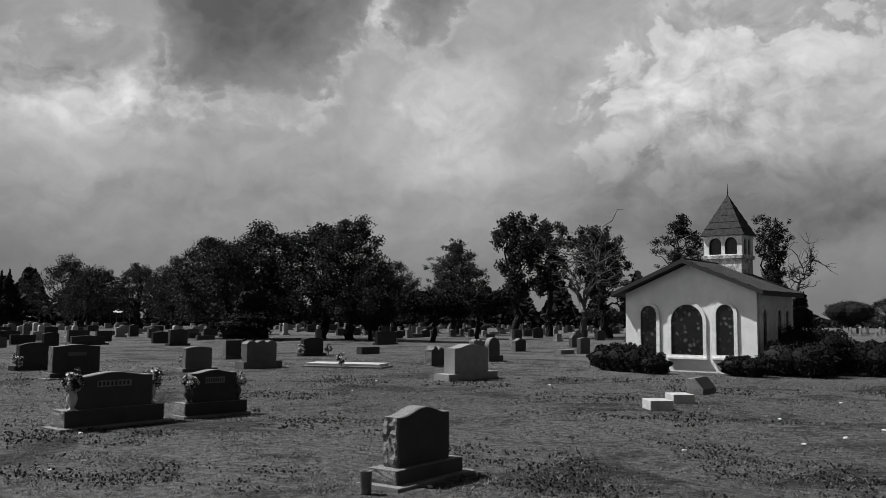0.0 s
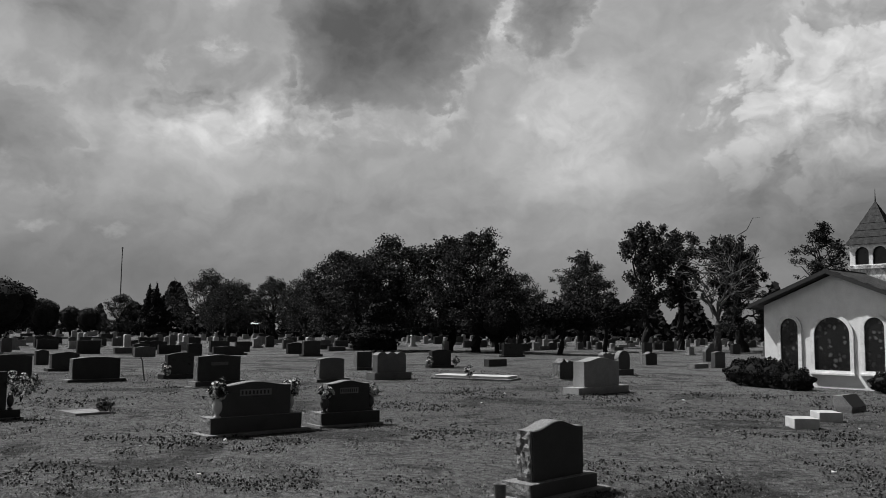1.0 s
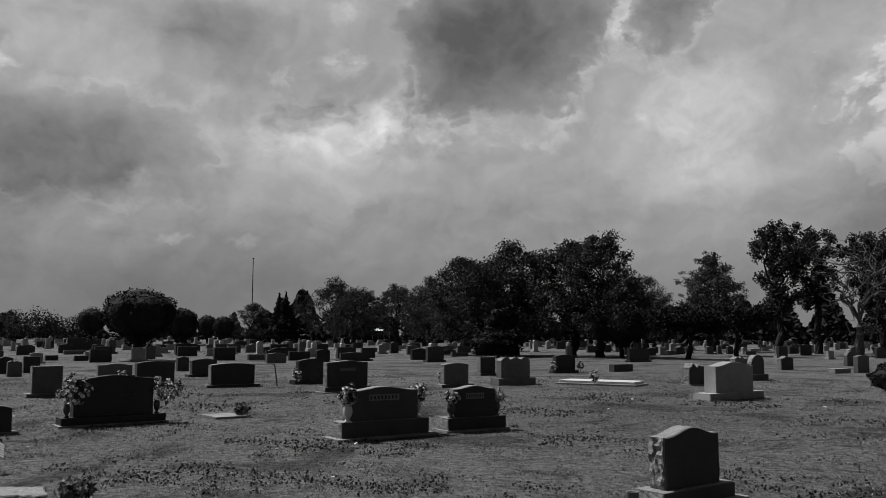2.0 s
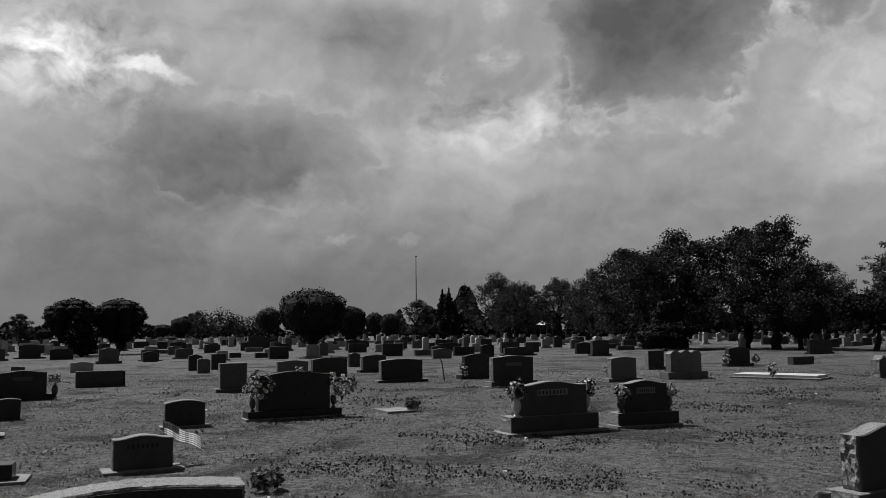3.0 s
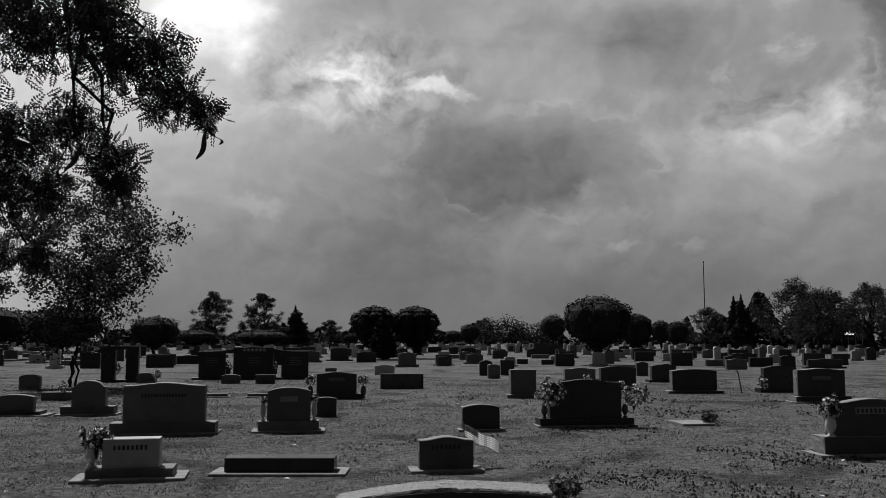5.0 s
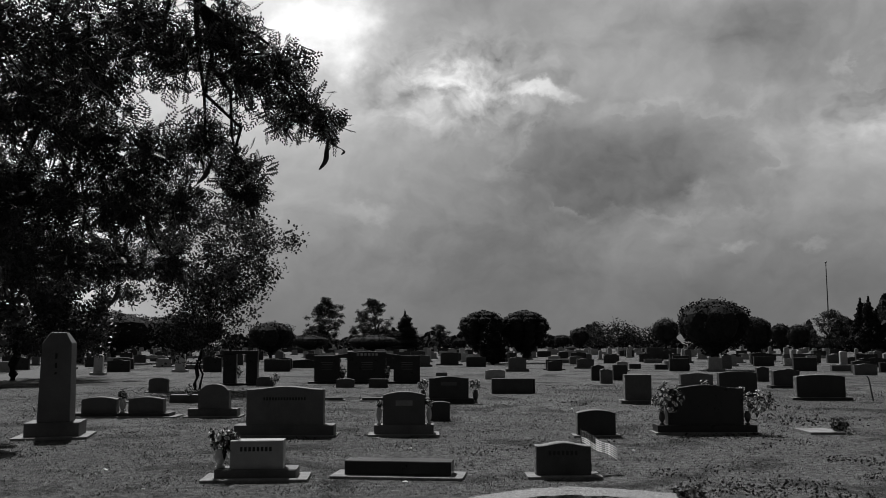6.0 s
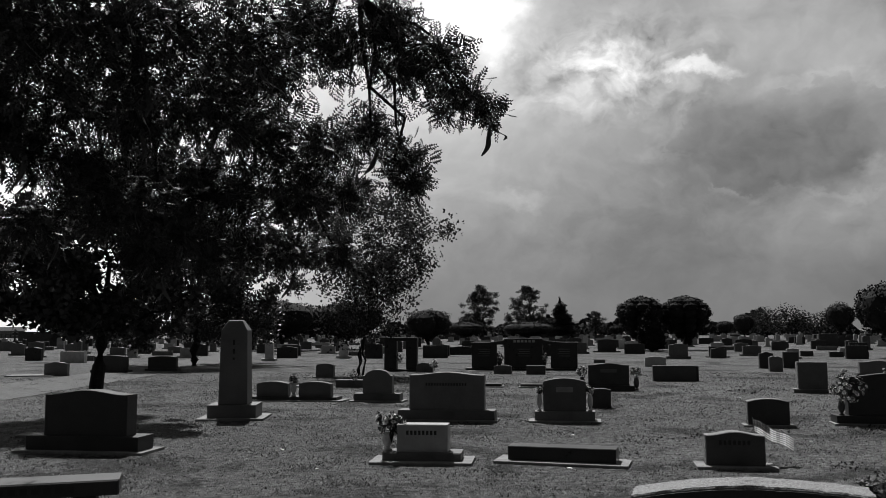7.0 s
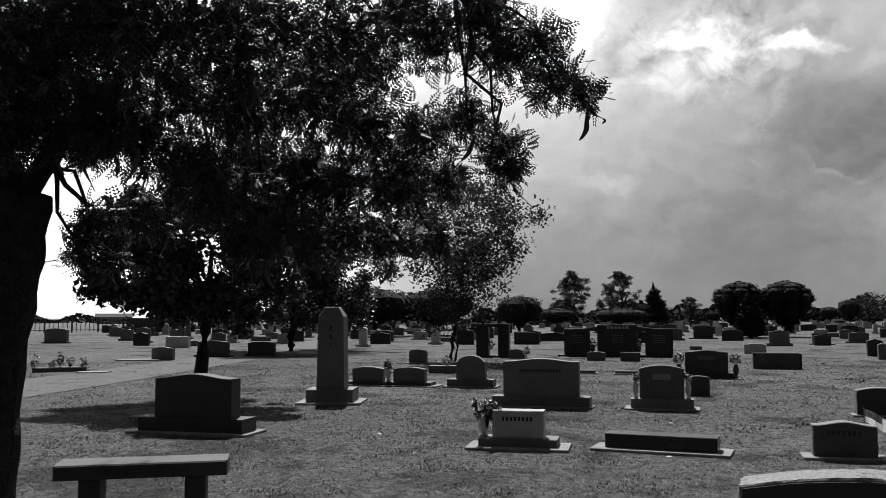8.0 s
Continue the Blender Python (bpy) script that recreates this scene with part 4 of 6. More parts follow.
# ---- chapel ----
def chapel():
    th = 5.0
    t = thing("chapel", pose(-9.5, 26.3, 0, 0, 0, -th), "small white stucco chapel with belfry and arched picture windows", "chapel")
    W, DEEP, EAVE, RIDGE = 2.17, 3.1, 2.47, 3.36
    wins = ((-1.64, -1.04, 0.50, 1.78, 2.09), (-0.58, 0.52, 0.51, 1.57, 2.12), (0.90, 1.50, 0.53, 1.80, 2.11))
    plate("wall", [(-W, -0.05), (W, -0.05), (W, EAVE), (0, RIDGE), (-W, EAVE)], [arch(*w) for w in wins], 0.2, PLASTER, t, None, "rough white stucco front")
    plate("wall", [(-W, -0.05), (W, -0.05), (W, EAVE), (0, RIDGE), (-W, EAVE)], [], 0.2, PLASTER, t, Matrix.Translation((0, DEEP - 0.2, 0)))
    side_m = Matrix.Translation((W - 0.003, 0.2, 0)) @ pose(0, 0, 0, 0, 0, 90)
    side_w = ((0.17, 0.60, 0.55, 1.76, 1.98), (1.38, 1.82, 0.55, 1.76, 1.98), (2.1, 2.5, 0.55, 1.76, 1.98))
    plate("wall", [(0.0, -0.05), (DEEP - 0.4, -0.05), (DEEP - 0.4, EAVE), (0.0, EAVE)], [arch(*w) for w in side_w], 0.2, PLASTER, t, side_m)
    left_m = Matrix.Translation((-W + 0.2, 0.2, 0)) @ pose(0, 0, 0, 0, 0, 90)
    plate("wall", [(0.0, -0.05), (DEEP - 0.4, -0.05), (DEEP - 0.4, EAVE), (0.0, EAVE)], [], 0.2, PLASTER, t, left_m)
    part("floor", block(-W + 0.2, W - 0.2, 0.2, DEEP - 0.2, -0.03, 0.05, 0.005), CONCRETE, t)

    def window(w, m):
        u0, u1, z0, spring, top = w
        e = new("window")
        e.parent = t
        o = 0.09
        plate("frame", arch(u0 - o, u1 + o, z0 - 0.06, spring, top + o), [arch(u0 + 0.02, u1 - 0.02, z0 + 0.02, spring, top - 0.02)], 0.10, PAINT, e, m @ Matrix.Translation((0, -0.05, 0)), "thick white arched surround")
        plate("pane", arch(u0 + 0.005, u1 - 0.005, z0 + 0.005, spring, top - 0.005), [], 0.02, GLASS_ART, e, m @ Matrix.Translation((0, 0.0, 0)), "dark stained picture glass")
        b = boxes([(u0 - o - 0.04, u1 + o + 0.04, -0.11, 0.0, z0 - 0.11, z0 - 0.055)])
        bmesh.ops.transform(b, matrix=m, verts=b.verts)
        part("sill", b, PAINT, e, "white sill")

    for w in wins:
        window(w, Matrix())
    for w in side_w:
        window(w, side_m)

    # gable roof: two decks, shingle courses, fascia boards
    over, rise = 2.48, (RIDGE - EAVE) / W
    y0, y1 = -0.36, DEEP + 0.12
    top_z = RIDGE + 0.14

    def roof_z(u):
        return top_z - abs(u) * rise

    for s in (-1, 1):
        bm = bmesh.new()
        q = [bm.verts.new(p) for p in ((0, y0, top_z), (s * over, y0, roof_z(over)), (s * over, y1, roof_z(over)), (0, y1, top_z))]
        low = [bm.verts.new(v.co - Vector((0, 0, 0.10))) for v in q]
        bm.faces.new(q)
        bm.faces.new(list(reversed(low)))
        for i in range(4):
            bm.faces.new((q[i], q[(i + 1) % 4], low[(i + 1) % 4], low[i]))
        bmesh.ops.recalc_face_normals(bm, faces=bm.faces)
        deck = part("roof", bm, FASCIA, t, "dark roof deck")
        # barge board on the front slope
        bm = bmesh.new()
        a = [bm.verts.new(p) for p in ((0, y0 - 0.03, top_z + 0.02), (s * (over + 0.02), y0 - 0.03, roof_z(over) + 0.01), (s * (over + 0.02), y0 - 0.03, roof_z(over) - 0.11), (0, y0 - 0.03, top_z - 0.11))]
        b = [bm.verts.new(v.co + Vector((0, 0.028, 0))) for v in a]
        bm.faces.new(a)
        bm.faces.new(list(reversed(b)))
        for i in range(4):
            bm.faces.new((a[i], a[(i + 1) % 4], b[(i + 1) % 4], b[i]))
        bmesh.ops.recalc_face_normals(bm, faces=bm.faces)
        part("barge_board", bm, FASCIA, t)
        part("gutter", boxes([(s * (over + 0.002) - 0.02, s * (over + 0.002) + 0.02, y0, y1, roof_z(over) - 0.13, roof_z(over) - 0.01)]), FASCIA, t)
        # shingles
        mesh = None
        rows, cols = 11, 9
        for i in range(rows):
            for j in range(cols):
                u_lo = over - (i) * over / rows
                yy = y0 + (y1 - y0) * (j + (0.5 if i % 2 else 0.0)) / cols
                wid = (y1 - y0) / cols - 0.012
                if yy + wid > y1:
                    wid = y1 - yy
                if wid < 0.1:
                    continue
                if mesh is None:
                    ln = over / rows * math.sqrt(1 + rise * rise) * 1.12
                    bm = boxes([(-ln, 0, 0, wid, 0.0, 0.014)])
                    mesh = bpy.data.meshes.new("shingle")
                    bm.to_mesh(mesh)
                    bm.free()
                    mesh_w = wid
                ob = link_mesh("shingle", mesh, SHINGLE, deck)
                slope = math.degrees(math.atan(rise))
                m = Matrix.Translation((s * u_lo, yy if s > 0 else yy + wid, roof_z(u_lo) + 0.006)) @ pose(0, 0, 0, 0, 0, 0 if s > 0 else 180) @ pose(0, 0, 0, 0, slope + 1.0, 0)
                ob.matrix_basis = m @ Matrix.Diagonal((1, wid / mesh_w, 1, 1))
    part("ridge_cap", boxes([(-0.07, 0.07, y0, y1, top_z - 0.01, top_z + 0.03)]), SHINGLE, t)

    # belfry
    bf = new("belfry")
    bf.parent = t
    u0, u1, v0, v1 = -0.40, 0.90, 2.2, 3.16
    part("drum", block(v0, v1, -u1 + 0.02, -u0 - 0.02, 2.75, 3.74, 0.01), PEELING, bf, "white stucco lower drum").matrix_basis = pose(0, 0, 0, 0, 0, 90)
    part("cornice", block(v0 - 0.06, v1 + 0.06, -u1 - 0.04, -u0 + 0.04, 3.66, 3.78, 0.015), PEELING, bf, "peeling white ledge").matrix_basis = pose(0, 0, 0, 0, 0, 90)
    half = (u1 - u0) / 2
    ops = [arch(-half + 0.17, -0.06, 3.80, 4.16, 4.36, 10), arch(0.06, half - 0.17, 3.80, 4.16, 4.36, 10)]
    box_ring = [(-half, 3.78), (half, 3.78), (half, 4.46), (-half, 4.46)]
    cx, cy = (u0 + u1) / 2, (v0 + v1) / 2
    for k in range(4):
        m = Matrix.Translation((cx, cy, 0)) @ pose(0, 0, 0, 0, 0, 90 * k) @ Matrix.Translation((0, -(v1 - v0) / 2 - (0.0 if k % 2 == 0 else (half - (v1 - v0) / 2)), 0))
        ring, hs = box_ring, ops
        if k % 2:
            q = ((v1 - v0) / 2 - 0.062) / half
            ring = [(x * q, z) for x, z in box_ring]
            hs = [[(x * q, z) for x, z in h] for h in ops]
        plate("belfry_wall", ring, hs, 0.06, PAINT, bf, m, "peeling white boards with paired arched openings")
    # near-black block stands in for the shade behind the belfry openings
    part("dark_core", block(v0 + 0.10, v1 - 0.10, -u1 + 0.10, -u0 - 0.10, 3.74, 4.46, 0.01), GLASS_AND_SHADE, bf, "near-black block in place of the shade inside").matrix_basis = pose(0, 0, 0, 0, 0, 90)
    # spire of metal sheets in courses
    courses = 6
    zb, zt = 4.44, 5.82
    hw, hd = half + 0.10, (v1 - v0) / 2 + 0.10
    for k in range(courses):
        f0, f1 = k / courses, (k + 1) / courses
        bm = bmesh.new()
        lo = [bm.verts.new((cx + sx * hw * (1 - f0 * 0.97) * 1.02, cy + sy * hd * (1 - f0 * 0.97) * 1.02, zb + (zt - zb) * f0)) for sx, sy in ((-1, -1), (1, -1), (1, 1), (-1, 1))]
        hi = [bm.verts.new((cx + sx * hw * (1 - f1 * 0.97) * 0.985, cy + sy * hd * (1 - f1 * 0.97) * 0.985, zb + (zt - zb) * f1)) for sx, sy in ((-1, -1), (1, -1), (1, 1), (-1, 1))]
        for i in range(4):
            bm.faces.new((lo[i], lo[(i + 1) % 4], hi[(i + 1) % 4], hi[i]))
        bm.faces.new(list(reversed(lo)))
        bm.faces.new(hi)
        part("spire_course", bm, SHINGLE, bf)
    bm = bmesh.new()
    tube(bm, [(cx, cy, zt - 0.05), (cx, cy, zt + 0.08), (cx, cy, zt + 0.42)], [0.03, 0.02, 0.006], 8)
    part("finial", bm, FASCIA, bf)
    return t


chapel()


# ---- bushes and trees ----
def ellipsoid_points(rng, centre, radii, n, shell=0.55):
    d = rng.normal(size=(n, 3))
    d /= np.linalg.norm(d, axis=1)[:, None]
    r = shell + (1 - shell) * rng.random(n) ** 0.7
    lump = 1 + 0.18 * np.sin(d[:, 0] * 5 + centre[0]) * np.sin(d[:, 1] * 6 + centre[1]) + 0.12 * np.sin(d[:, 2] * 9 + centre[2])
    return np.asarray(centre) + d * np.asarray(radii) * (r * lump)[:, None]


def leaf_cards(rng, points, size, droop=0.0, slim=0.45):
    """One rhombus leaf or leaf bunch at each point, slightly folded."""
    n = len(points)
    a = rng.normal(size=(n, 3))
    a[:, 2] -= droop
    a /= np.linalg.norm(a, axis=1)[:, None]
    b = np.cross(a, rng.normal(size=(n, 3)))
    b /= np.linalg.norm(b, axis=1)[:, None]
    s = (size * (0.6 + 0.8 * rng.random(n)))[:, None]
    c = np.cross(a, b) * s * 0.12
    verts = np.stack([points - a * s * 0.5, points + b * s * slim + c, points + a * s * 0.5, points - b * s * slim + c], 1).reshape(-1, 3)
    return verts, np.arange(4 * n).reshape(-1, 4)


def cards_part(name, verts, faces, material, parent, label=""):
    mesh = bpy.data.meshes.new(name)
    mesh.vertices.add(len(verts))
    mesh.vertices.foreach_set("co", verts.astype(np.float32).ravel())
    mesh.loops.add(faces.size)
    mesh.loops.foreach_set("vertex_index", faces.ravel().astype(np.int32))
    mesh.polygons.add(len(faces))
    mesh.polygons.foreach_set("loop_start", np.arange(0, faces.size, 4, dtype=np.int32))
    mesh.update(calc_edges=True)
    return link_mesh(name, mesh, material, parent, label)


def bent(rng, a, b, n=5, sway=0.08):
    a, b = np.asarray(a, float), np.asarray(b, float)
    ln = np.linalg.norm(b - a)
    return [tuple(a + (b - a) * i / n + (rng.normal(size=3) * sway * ln * math.sin(math.pi * i / n))) for i in range(n + 1)]


def tree(kind, x, y, h, w, seed, label, leaf=None, stuff=5200, low=0.17):
    """A tree of one of a few habits, h high and w wide, standing at x, y."""
    rng = np.random.default_rng(seed)
    t = thing("tree", pose(x, y, 0, 0, 0, 0), label, "tree", "trees of the cemetery")
    clear = {"broad": 0.22, "tall": 0.26, "spread": 0.32, "bare": 0.2, "cedar": 0.06, "dome": 0.30, "umbrella": 0.30, "hedge": 0.02, "willow": 0.16}[kind]
    clumps = []
    if kind == "broad":
        wave = rng.random(4) * 6.28
        for _ in range(120):
            u = rng.random() ** 0.85
            an = rng.random() * 2 * math.pi
            lump = 1 + 0.13 * math.sin(3 * an + wave[0] + 4 * u) + 0.10 * math.sin(5 * an + wave[1] - 7 * u)
            z = h * (low + (0.93 - low) * u) * (1 + 0.05 * math.sin(4 * an + wave[2]))
            reach = w * 0.45 * lump * math.sqrt(max(0.05, 1 - abs(2 * u - 0.75) ** 2.4 * 0.72))
            rr = w * (0.038 + 0.055 * rng.random())
            q = rng.random() ** 0.45
            clumps.append(((math.cos(an) * reach * q, math.sin(an) * reach * q, z), (rr * 1.25, rr * 1.25, rr * 0.9)))
    elif kind == "willow":
        for _ in range(170):
            u = rng.random() ** 0.8
            an = rng.random() * 2 * math.pi
            reach = w * 0.5 * (0.4 + 0.6 * u) * rng.random() ** 0.5
            rr = w * (0.030 + 0.045 * rng.random())
            clumps.append(((math.cos(an) * reach, math.sin(an) * reach + 0.5 * u, h * (0.20 + 0.80 * u * (1 - 0.25 * (reach / (w * 0.5)) ** 2))), (rr * 1.2, rr * 1.6, rr * 1.5)))
    elif kind == "tall":
        wave = rng.random(3) * 6.28
        for _ in range(90):
            u = rng.random() ** 0.8
            an = rng.random() * 2 * math.pi
            lump = 1 + 0.28 * math.sin(2 * an + wave[0] + 5 * u) + 0.15 * math.sin(5 * an + wave[1] - 8 * u)
            rr = w * (0.055 + 0.055 * rng.random())
            reach = w * 0.42 * lump * (0.45 + 0.55 * u) * rng.random() ** 0.5 * math.sqrt(max(0.1, 1 - max(0, u - 0.6) ** 2 * 4))
            clumps.append(((math.cos(an) * reach, math.sin(an) * reach, h * (0.30 + 0.64 * u)), (rr, rr, rr * 1.15)))
    elif kind == "bare":
        for _ in range(4):
            an = rng.random() * 2 * math.pi
            clumps.append(((math.cos(an) * w * 0.3, math.sin(an) * w * 0.3, h * (0.5 + 0.2 * rng.random())), (w * 0.09, w * 0.09, w * 0.09)))
    elif kind == "spread":
        for _ in range(10):
            an = rng.random() * 2 * math.pi
            clumps.append(((math.cos(an) * w * 0.34 * rng.random() ** 0.5, math.sin(an) * w * 0.34 * rng.random() ** 0.5, h * (0.58 + 0.24 * rng.random())), (w * 0.2, w * 0.2, h * 0.17)))
    elif kind == "cedar":
        for i in range(7):
            u = i / 6
            rr = w * 0.5 * (0.75 + 0.25 * math.sin(math.pi * min(1, u * 2))) * (1 - u) ** 0.6 + 0.04 * w
            clumps.append(((rng.normal() * 0.04 * w, rng.normal() * 0.04 * w, h * (clear + 0.1 + (0.86 - clear) * u)), (rr, rr, h * 0.13)))
    elif kind == "umbrella":
        # a teardrop on its tip: widest two thirds up, domed above
        for z, r, n in ((0.20, 0.07, 1), (0.32, 0.13, 4), (0.45, 0.22, 6), (0.58, 0.30, 8), (0.70, 0.33, 9), (0.80, 0.28, 7), (0.88, 0.17, 5), (0.92, 0.03, 2)):
            for i in range(n):
                an = 2 * math.pi * (i + 0.4 * rng.random()) / n
                rr = w * (0.055 + 0.125 * z + 0.012 * rng.normal())
                clumps.append(((math.cos(an) * w * r, math.sin(an) * w * r, h * z), (rr, rr, h * 0.115)))
    elif kind == "dome":
        for i in range(6):
            an = 2 * math.pi * i / 6
            clumps.append(((math.cos(an) * w * 0.2, math.sin(an) * w * 0.2, h * 0.62), (w * 0.29, w * 0.29, h * 0.30)))
        clumps.append(((0, 0, h * 0.70), (w * 0.34, w * 0.34, h * 0.29)))
        clumps.append(((0, 0, h * 0.40), (w * 0.22, w * 0.22, h * 0.22)))
    else:
        for i in range(9):
            clumps.append(((rng.uniform(-0.1, 0.1) * w, (i / 8 - 0.5) * w * 0.85, h * rng.uniform(0.35, 0.62)), (w * 0.14, w * 0.14, h * rng.uniform(0.30, 0.40))))
    # wood
    bm = bmesh.new()
    r0 = 0.05 if kind == "willow" else (0.030 if kind in ("broad", "spread", "dome", "umbrella") else 0.022) * h + 0.03
    if leaf is LEAF_NEAR:
        r0 *= 0.68
    lean = rng.normal(size=2) * (0.015 if leaf is LEAF_NEAR else 0.05) * h * (2.5 if kind == "spread" else 1)
    fork = (lean[0], lean[1], h * max(clear * 1.3, low))
    stems = 3 if kind == "willow" else 1
    for k in range(stems):
        off = rng.normal(size=2) * 0.12 * (stems > 1)
        tube(bm, bent(rng, (off[0], off[1], -0.1), fork, 5, 0.04), [r0 * (1.35 - 0.5 * i / 5) / (1 + 0.5 * (stems > 1)) for i in range(6)], 9)
    twigs = []
    if kind in ("broad", "tall", "willow"):
        # main limbs first, then thin branches from the nearest limb to each spray
        nodes = []
        for _ in range(9):
            c = clumps[int(rng.integers(0, len(clumps)))][0]
            p = bent(rng, fork, tuple(np.array(c) * np.array([0.8, 0.8, 0.95])), 7, 0.06)
            tube(bm, p, [r0 * (0.55 - 0.065 * i) for i in range(8)], 6)
            nodes += [(np.array(q), i) for i, q in enumerate(p) if i > 0]
            twigs.append(p[2:])
        at = np.array([q for q, _ in nodes])
        for c, r in clumps:
            far = np.linalg.norm(at - np.array(c), axis=1) + 0.8 * np.maximum(0, at[:, 2] - c[2])
            tube(bm, bent(rng, at[np.argmin(far)], c, 4, 0.08), [r0 * (0.16 - 0.03 * i) for i in range(5)], 4)
    else:
        for c, r in clumps:
            p = bent(rng, fork, c, 5, 0.07)
            tube(bm, p, [r0 * (0.5 - 0.40 * i / 5) for i in range(6)], 5)
            twigs.append(p)
    if kind in ("bare", "tall", "willow", "broad"):
        for p in twigs:
            for _ in range(7 if kind == "bare" else 2):
                a = np.array(p[rng.integers(2, 6)])
                d = rng.normal(size=3) * np.array([1, 1, 0.7]) + np.array([0, 0, 0.9])
                d /= np.linalg.norm(d)
                q = bent(rng, a, a + d * h * rng.uniform(0.12, 0.30 if kind == "bare" else 0.2), 4, 0.10)
                tube(bm, q, [0.008 * h * (1 - 0.2 * i) * (1.0 if kind == "bare" else 0.5) for i in range(5)], 4)
                if kind == "bare":
                    for _ in range(3):
                        s = np.array(q[rng.integers(1, 5)])
                        e = s + (d + rng.normal(size=3) * 0.7) * h * 0.09
                        tube(bm, bent(rng, s, e, 3, 0.1), [0.004 * h, 0.003 * h, 0.002 * h, 0.001 * h], 3)
    part("trunk", bm, DEAD_BARK if kind == "bare" else BARK, t)
    # leaves
    size = {"broad": 0.011, "tall": 0.012, "spread": 0.02, "bare": 0.012, "cedar": 0.022, "dome": 0.012, "umbrella": 0.010, "hedge": 0.02, "willow": 0.006}[kind] * max(h, w) ** 0.9 + 0.06
    vol = np.array([r[0] * r[1] * r[2] for _, r in clumps]) ** (2 / 3)
    shell = {"cedar": 0.75, "dome": 0.85, "umbrella": 0.92, "spread": 0.4}.get(kind, 0.05)
    if kind == "bare":
        stuff = 500
    elif leaf is None:
        stuff = int(stuff * 1.7)
    pts = np.concatenate([ellipsoid_points(rng, c, r, max(20, int(stuff * v / vol.sum())), shell) for (c, r), v in zip(clumps, vol)])
    verts, faces = leaf_cards(rng, pts, size, 0.3)
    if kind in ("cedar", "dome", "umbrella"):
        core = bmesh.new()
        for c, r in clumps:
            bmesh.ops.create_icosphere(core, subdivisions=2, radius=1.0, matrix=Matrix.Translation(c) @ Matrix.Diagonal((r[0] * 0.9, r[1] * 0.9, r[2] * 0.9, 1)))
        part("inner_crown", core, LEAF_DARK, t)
    cards_part("crown", verts, faces, leaf or (LEAF_DARK if kind in ("cedar", "dome", "umbrella", "spread") else LEAF), t)
    return t


BROAD = "broad-crowned leafy tree at the edge of the graves"
tree("broad", -48.8, 44.6, 8.7, 9.4, 1, "large spreading oak with dense dark crown among graves", None, 12000)
tree("broad", -45.6, 47.5, 8.9, 9.6, 101, "large spreading oak with dense dark crown among graves", None, 12000)
tree("broad", -50.5, 42.5, 7.2, 10.0, 102, "large spreading oak with dense dark crown among graves", None, 12000)
tree("broad", -41.6, 46.2, 8.9, 8.4, 103, "large spreading oak with dense dark crown among graves", None, 11000)
tree("cedar", -45.3, 39.8, 3.6, 4.0, 2, "bushy dark cedar beside graves")
tree("dome", -40.1, 46.8, 3.5, 3.9, 3, "low dark rounded evergreen on short trunk")
tree("broad", -66.4, 54.0, 9.6, 8.4, 4, BROAD, None, 9000)
tree("broad", -118.0, 69.5, 10.4, 12.5, 5, BROAD, None, 9000)
tree("cedar", -110.0, 56.8, 7.0, 3.9, 6, "dark upright cedar in the far row")
tree("broad", -115.0, 74.0, 8.6, 6.0, 7, BROAD)
tree("broad", -112.0, 77.0, 9.8, 7.0, 8, BROAD)
tree("broad", -104.0, 78.0, 10.5, 8.0, 9, BROAD)
tree("broad", -92.0, 76.0, 9.0, 8.0, 90, BROAD)
tree("broad", -84.0, 78.0, 8.0, 9.0, 91, BROAD)
tree("broad", -71.8, 90.2, 7.5, 6.5, 10, BROAD)
tree("spread", -35.5, 48.0, 3.9, 6.0, 11, "low spreading dark tree with leaning trunk")
tree("spread", -38.3, 57.9, 4.3, 6.4, 12, "low spreading dark tree with leaning trunk")
tree("broad", -55.0, 78.5, 10.8, 7.4, 13, "sparse windswept tree with open crown", None, 6000)
tree("tall", -38.5, 64.4, 11.5, 6.0, 14, "tall open elm with upright limbs", None, 6500)
tree("tall", -39.2, 71.5, 11.4, 5.6, 15, "tall open elm with upright limbs", None, 7500)
tree("bare", -32.8, 65.6, 10.8, 5.4, 16, "half-dead tree with bare pale branches")
tree("broad", -32.3, 69.8, 9.1, 5.0, 17, "slender leafy tree behind the graves", None, 6000)
tree("broad", -36.1, 98.1, 14.4, 7.8, 18, "tall leafy tree behind the chapel", None, 6000)
tree("tall", -28.9, 110.4, 15.6, 6.0, 19, "tall irregular tree behind the chapel", None, 4500)
tree("bare", -27.2, 112.5, 13.4, 8.4, 20, "dead tree with bare forked branches")
tree("cedar", -26.7, 114.1, 5.6, 3.9, 21, "dark cedar behind the chapel")
tree("dome", -24.6, 133.8, 4.8, 7.2, 22, "clipped ball-shaped evergreen on short trunk")
tree("broad", -24.0, 160.0, 5.6, 6.4, 23, BROAD)
tree("dome", -74.3, 28.3, 3.9, 2.7, 24, "small dark cedar among graves")
tree("dome", -120.6, 49.6, 4.4, 3.2, 25, "small dark cedar in the far row")
tree("dome", -116.6, 50.4, 4.2, 3.2, 26, "small dark cedar in the far row")
tree("broad", -130.1, 61.3, 6.7, 7.5, 27, BROAD)
tree("cedar", -125.0, 63.5, 7.6, 4.2, 28, "dark upright cedar in the far row")
tree("broad", -180.0, 35.0, 6.0, 8.0, 29, BROAD)
tree("umbrella", -68.4, 4.15, 4.05, 4.2, 30, "umbrella-shaped dark evergreen among graves", None, 7000)
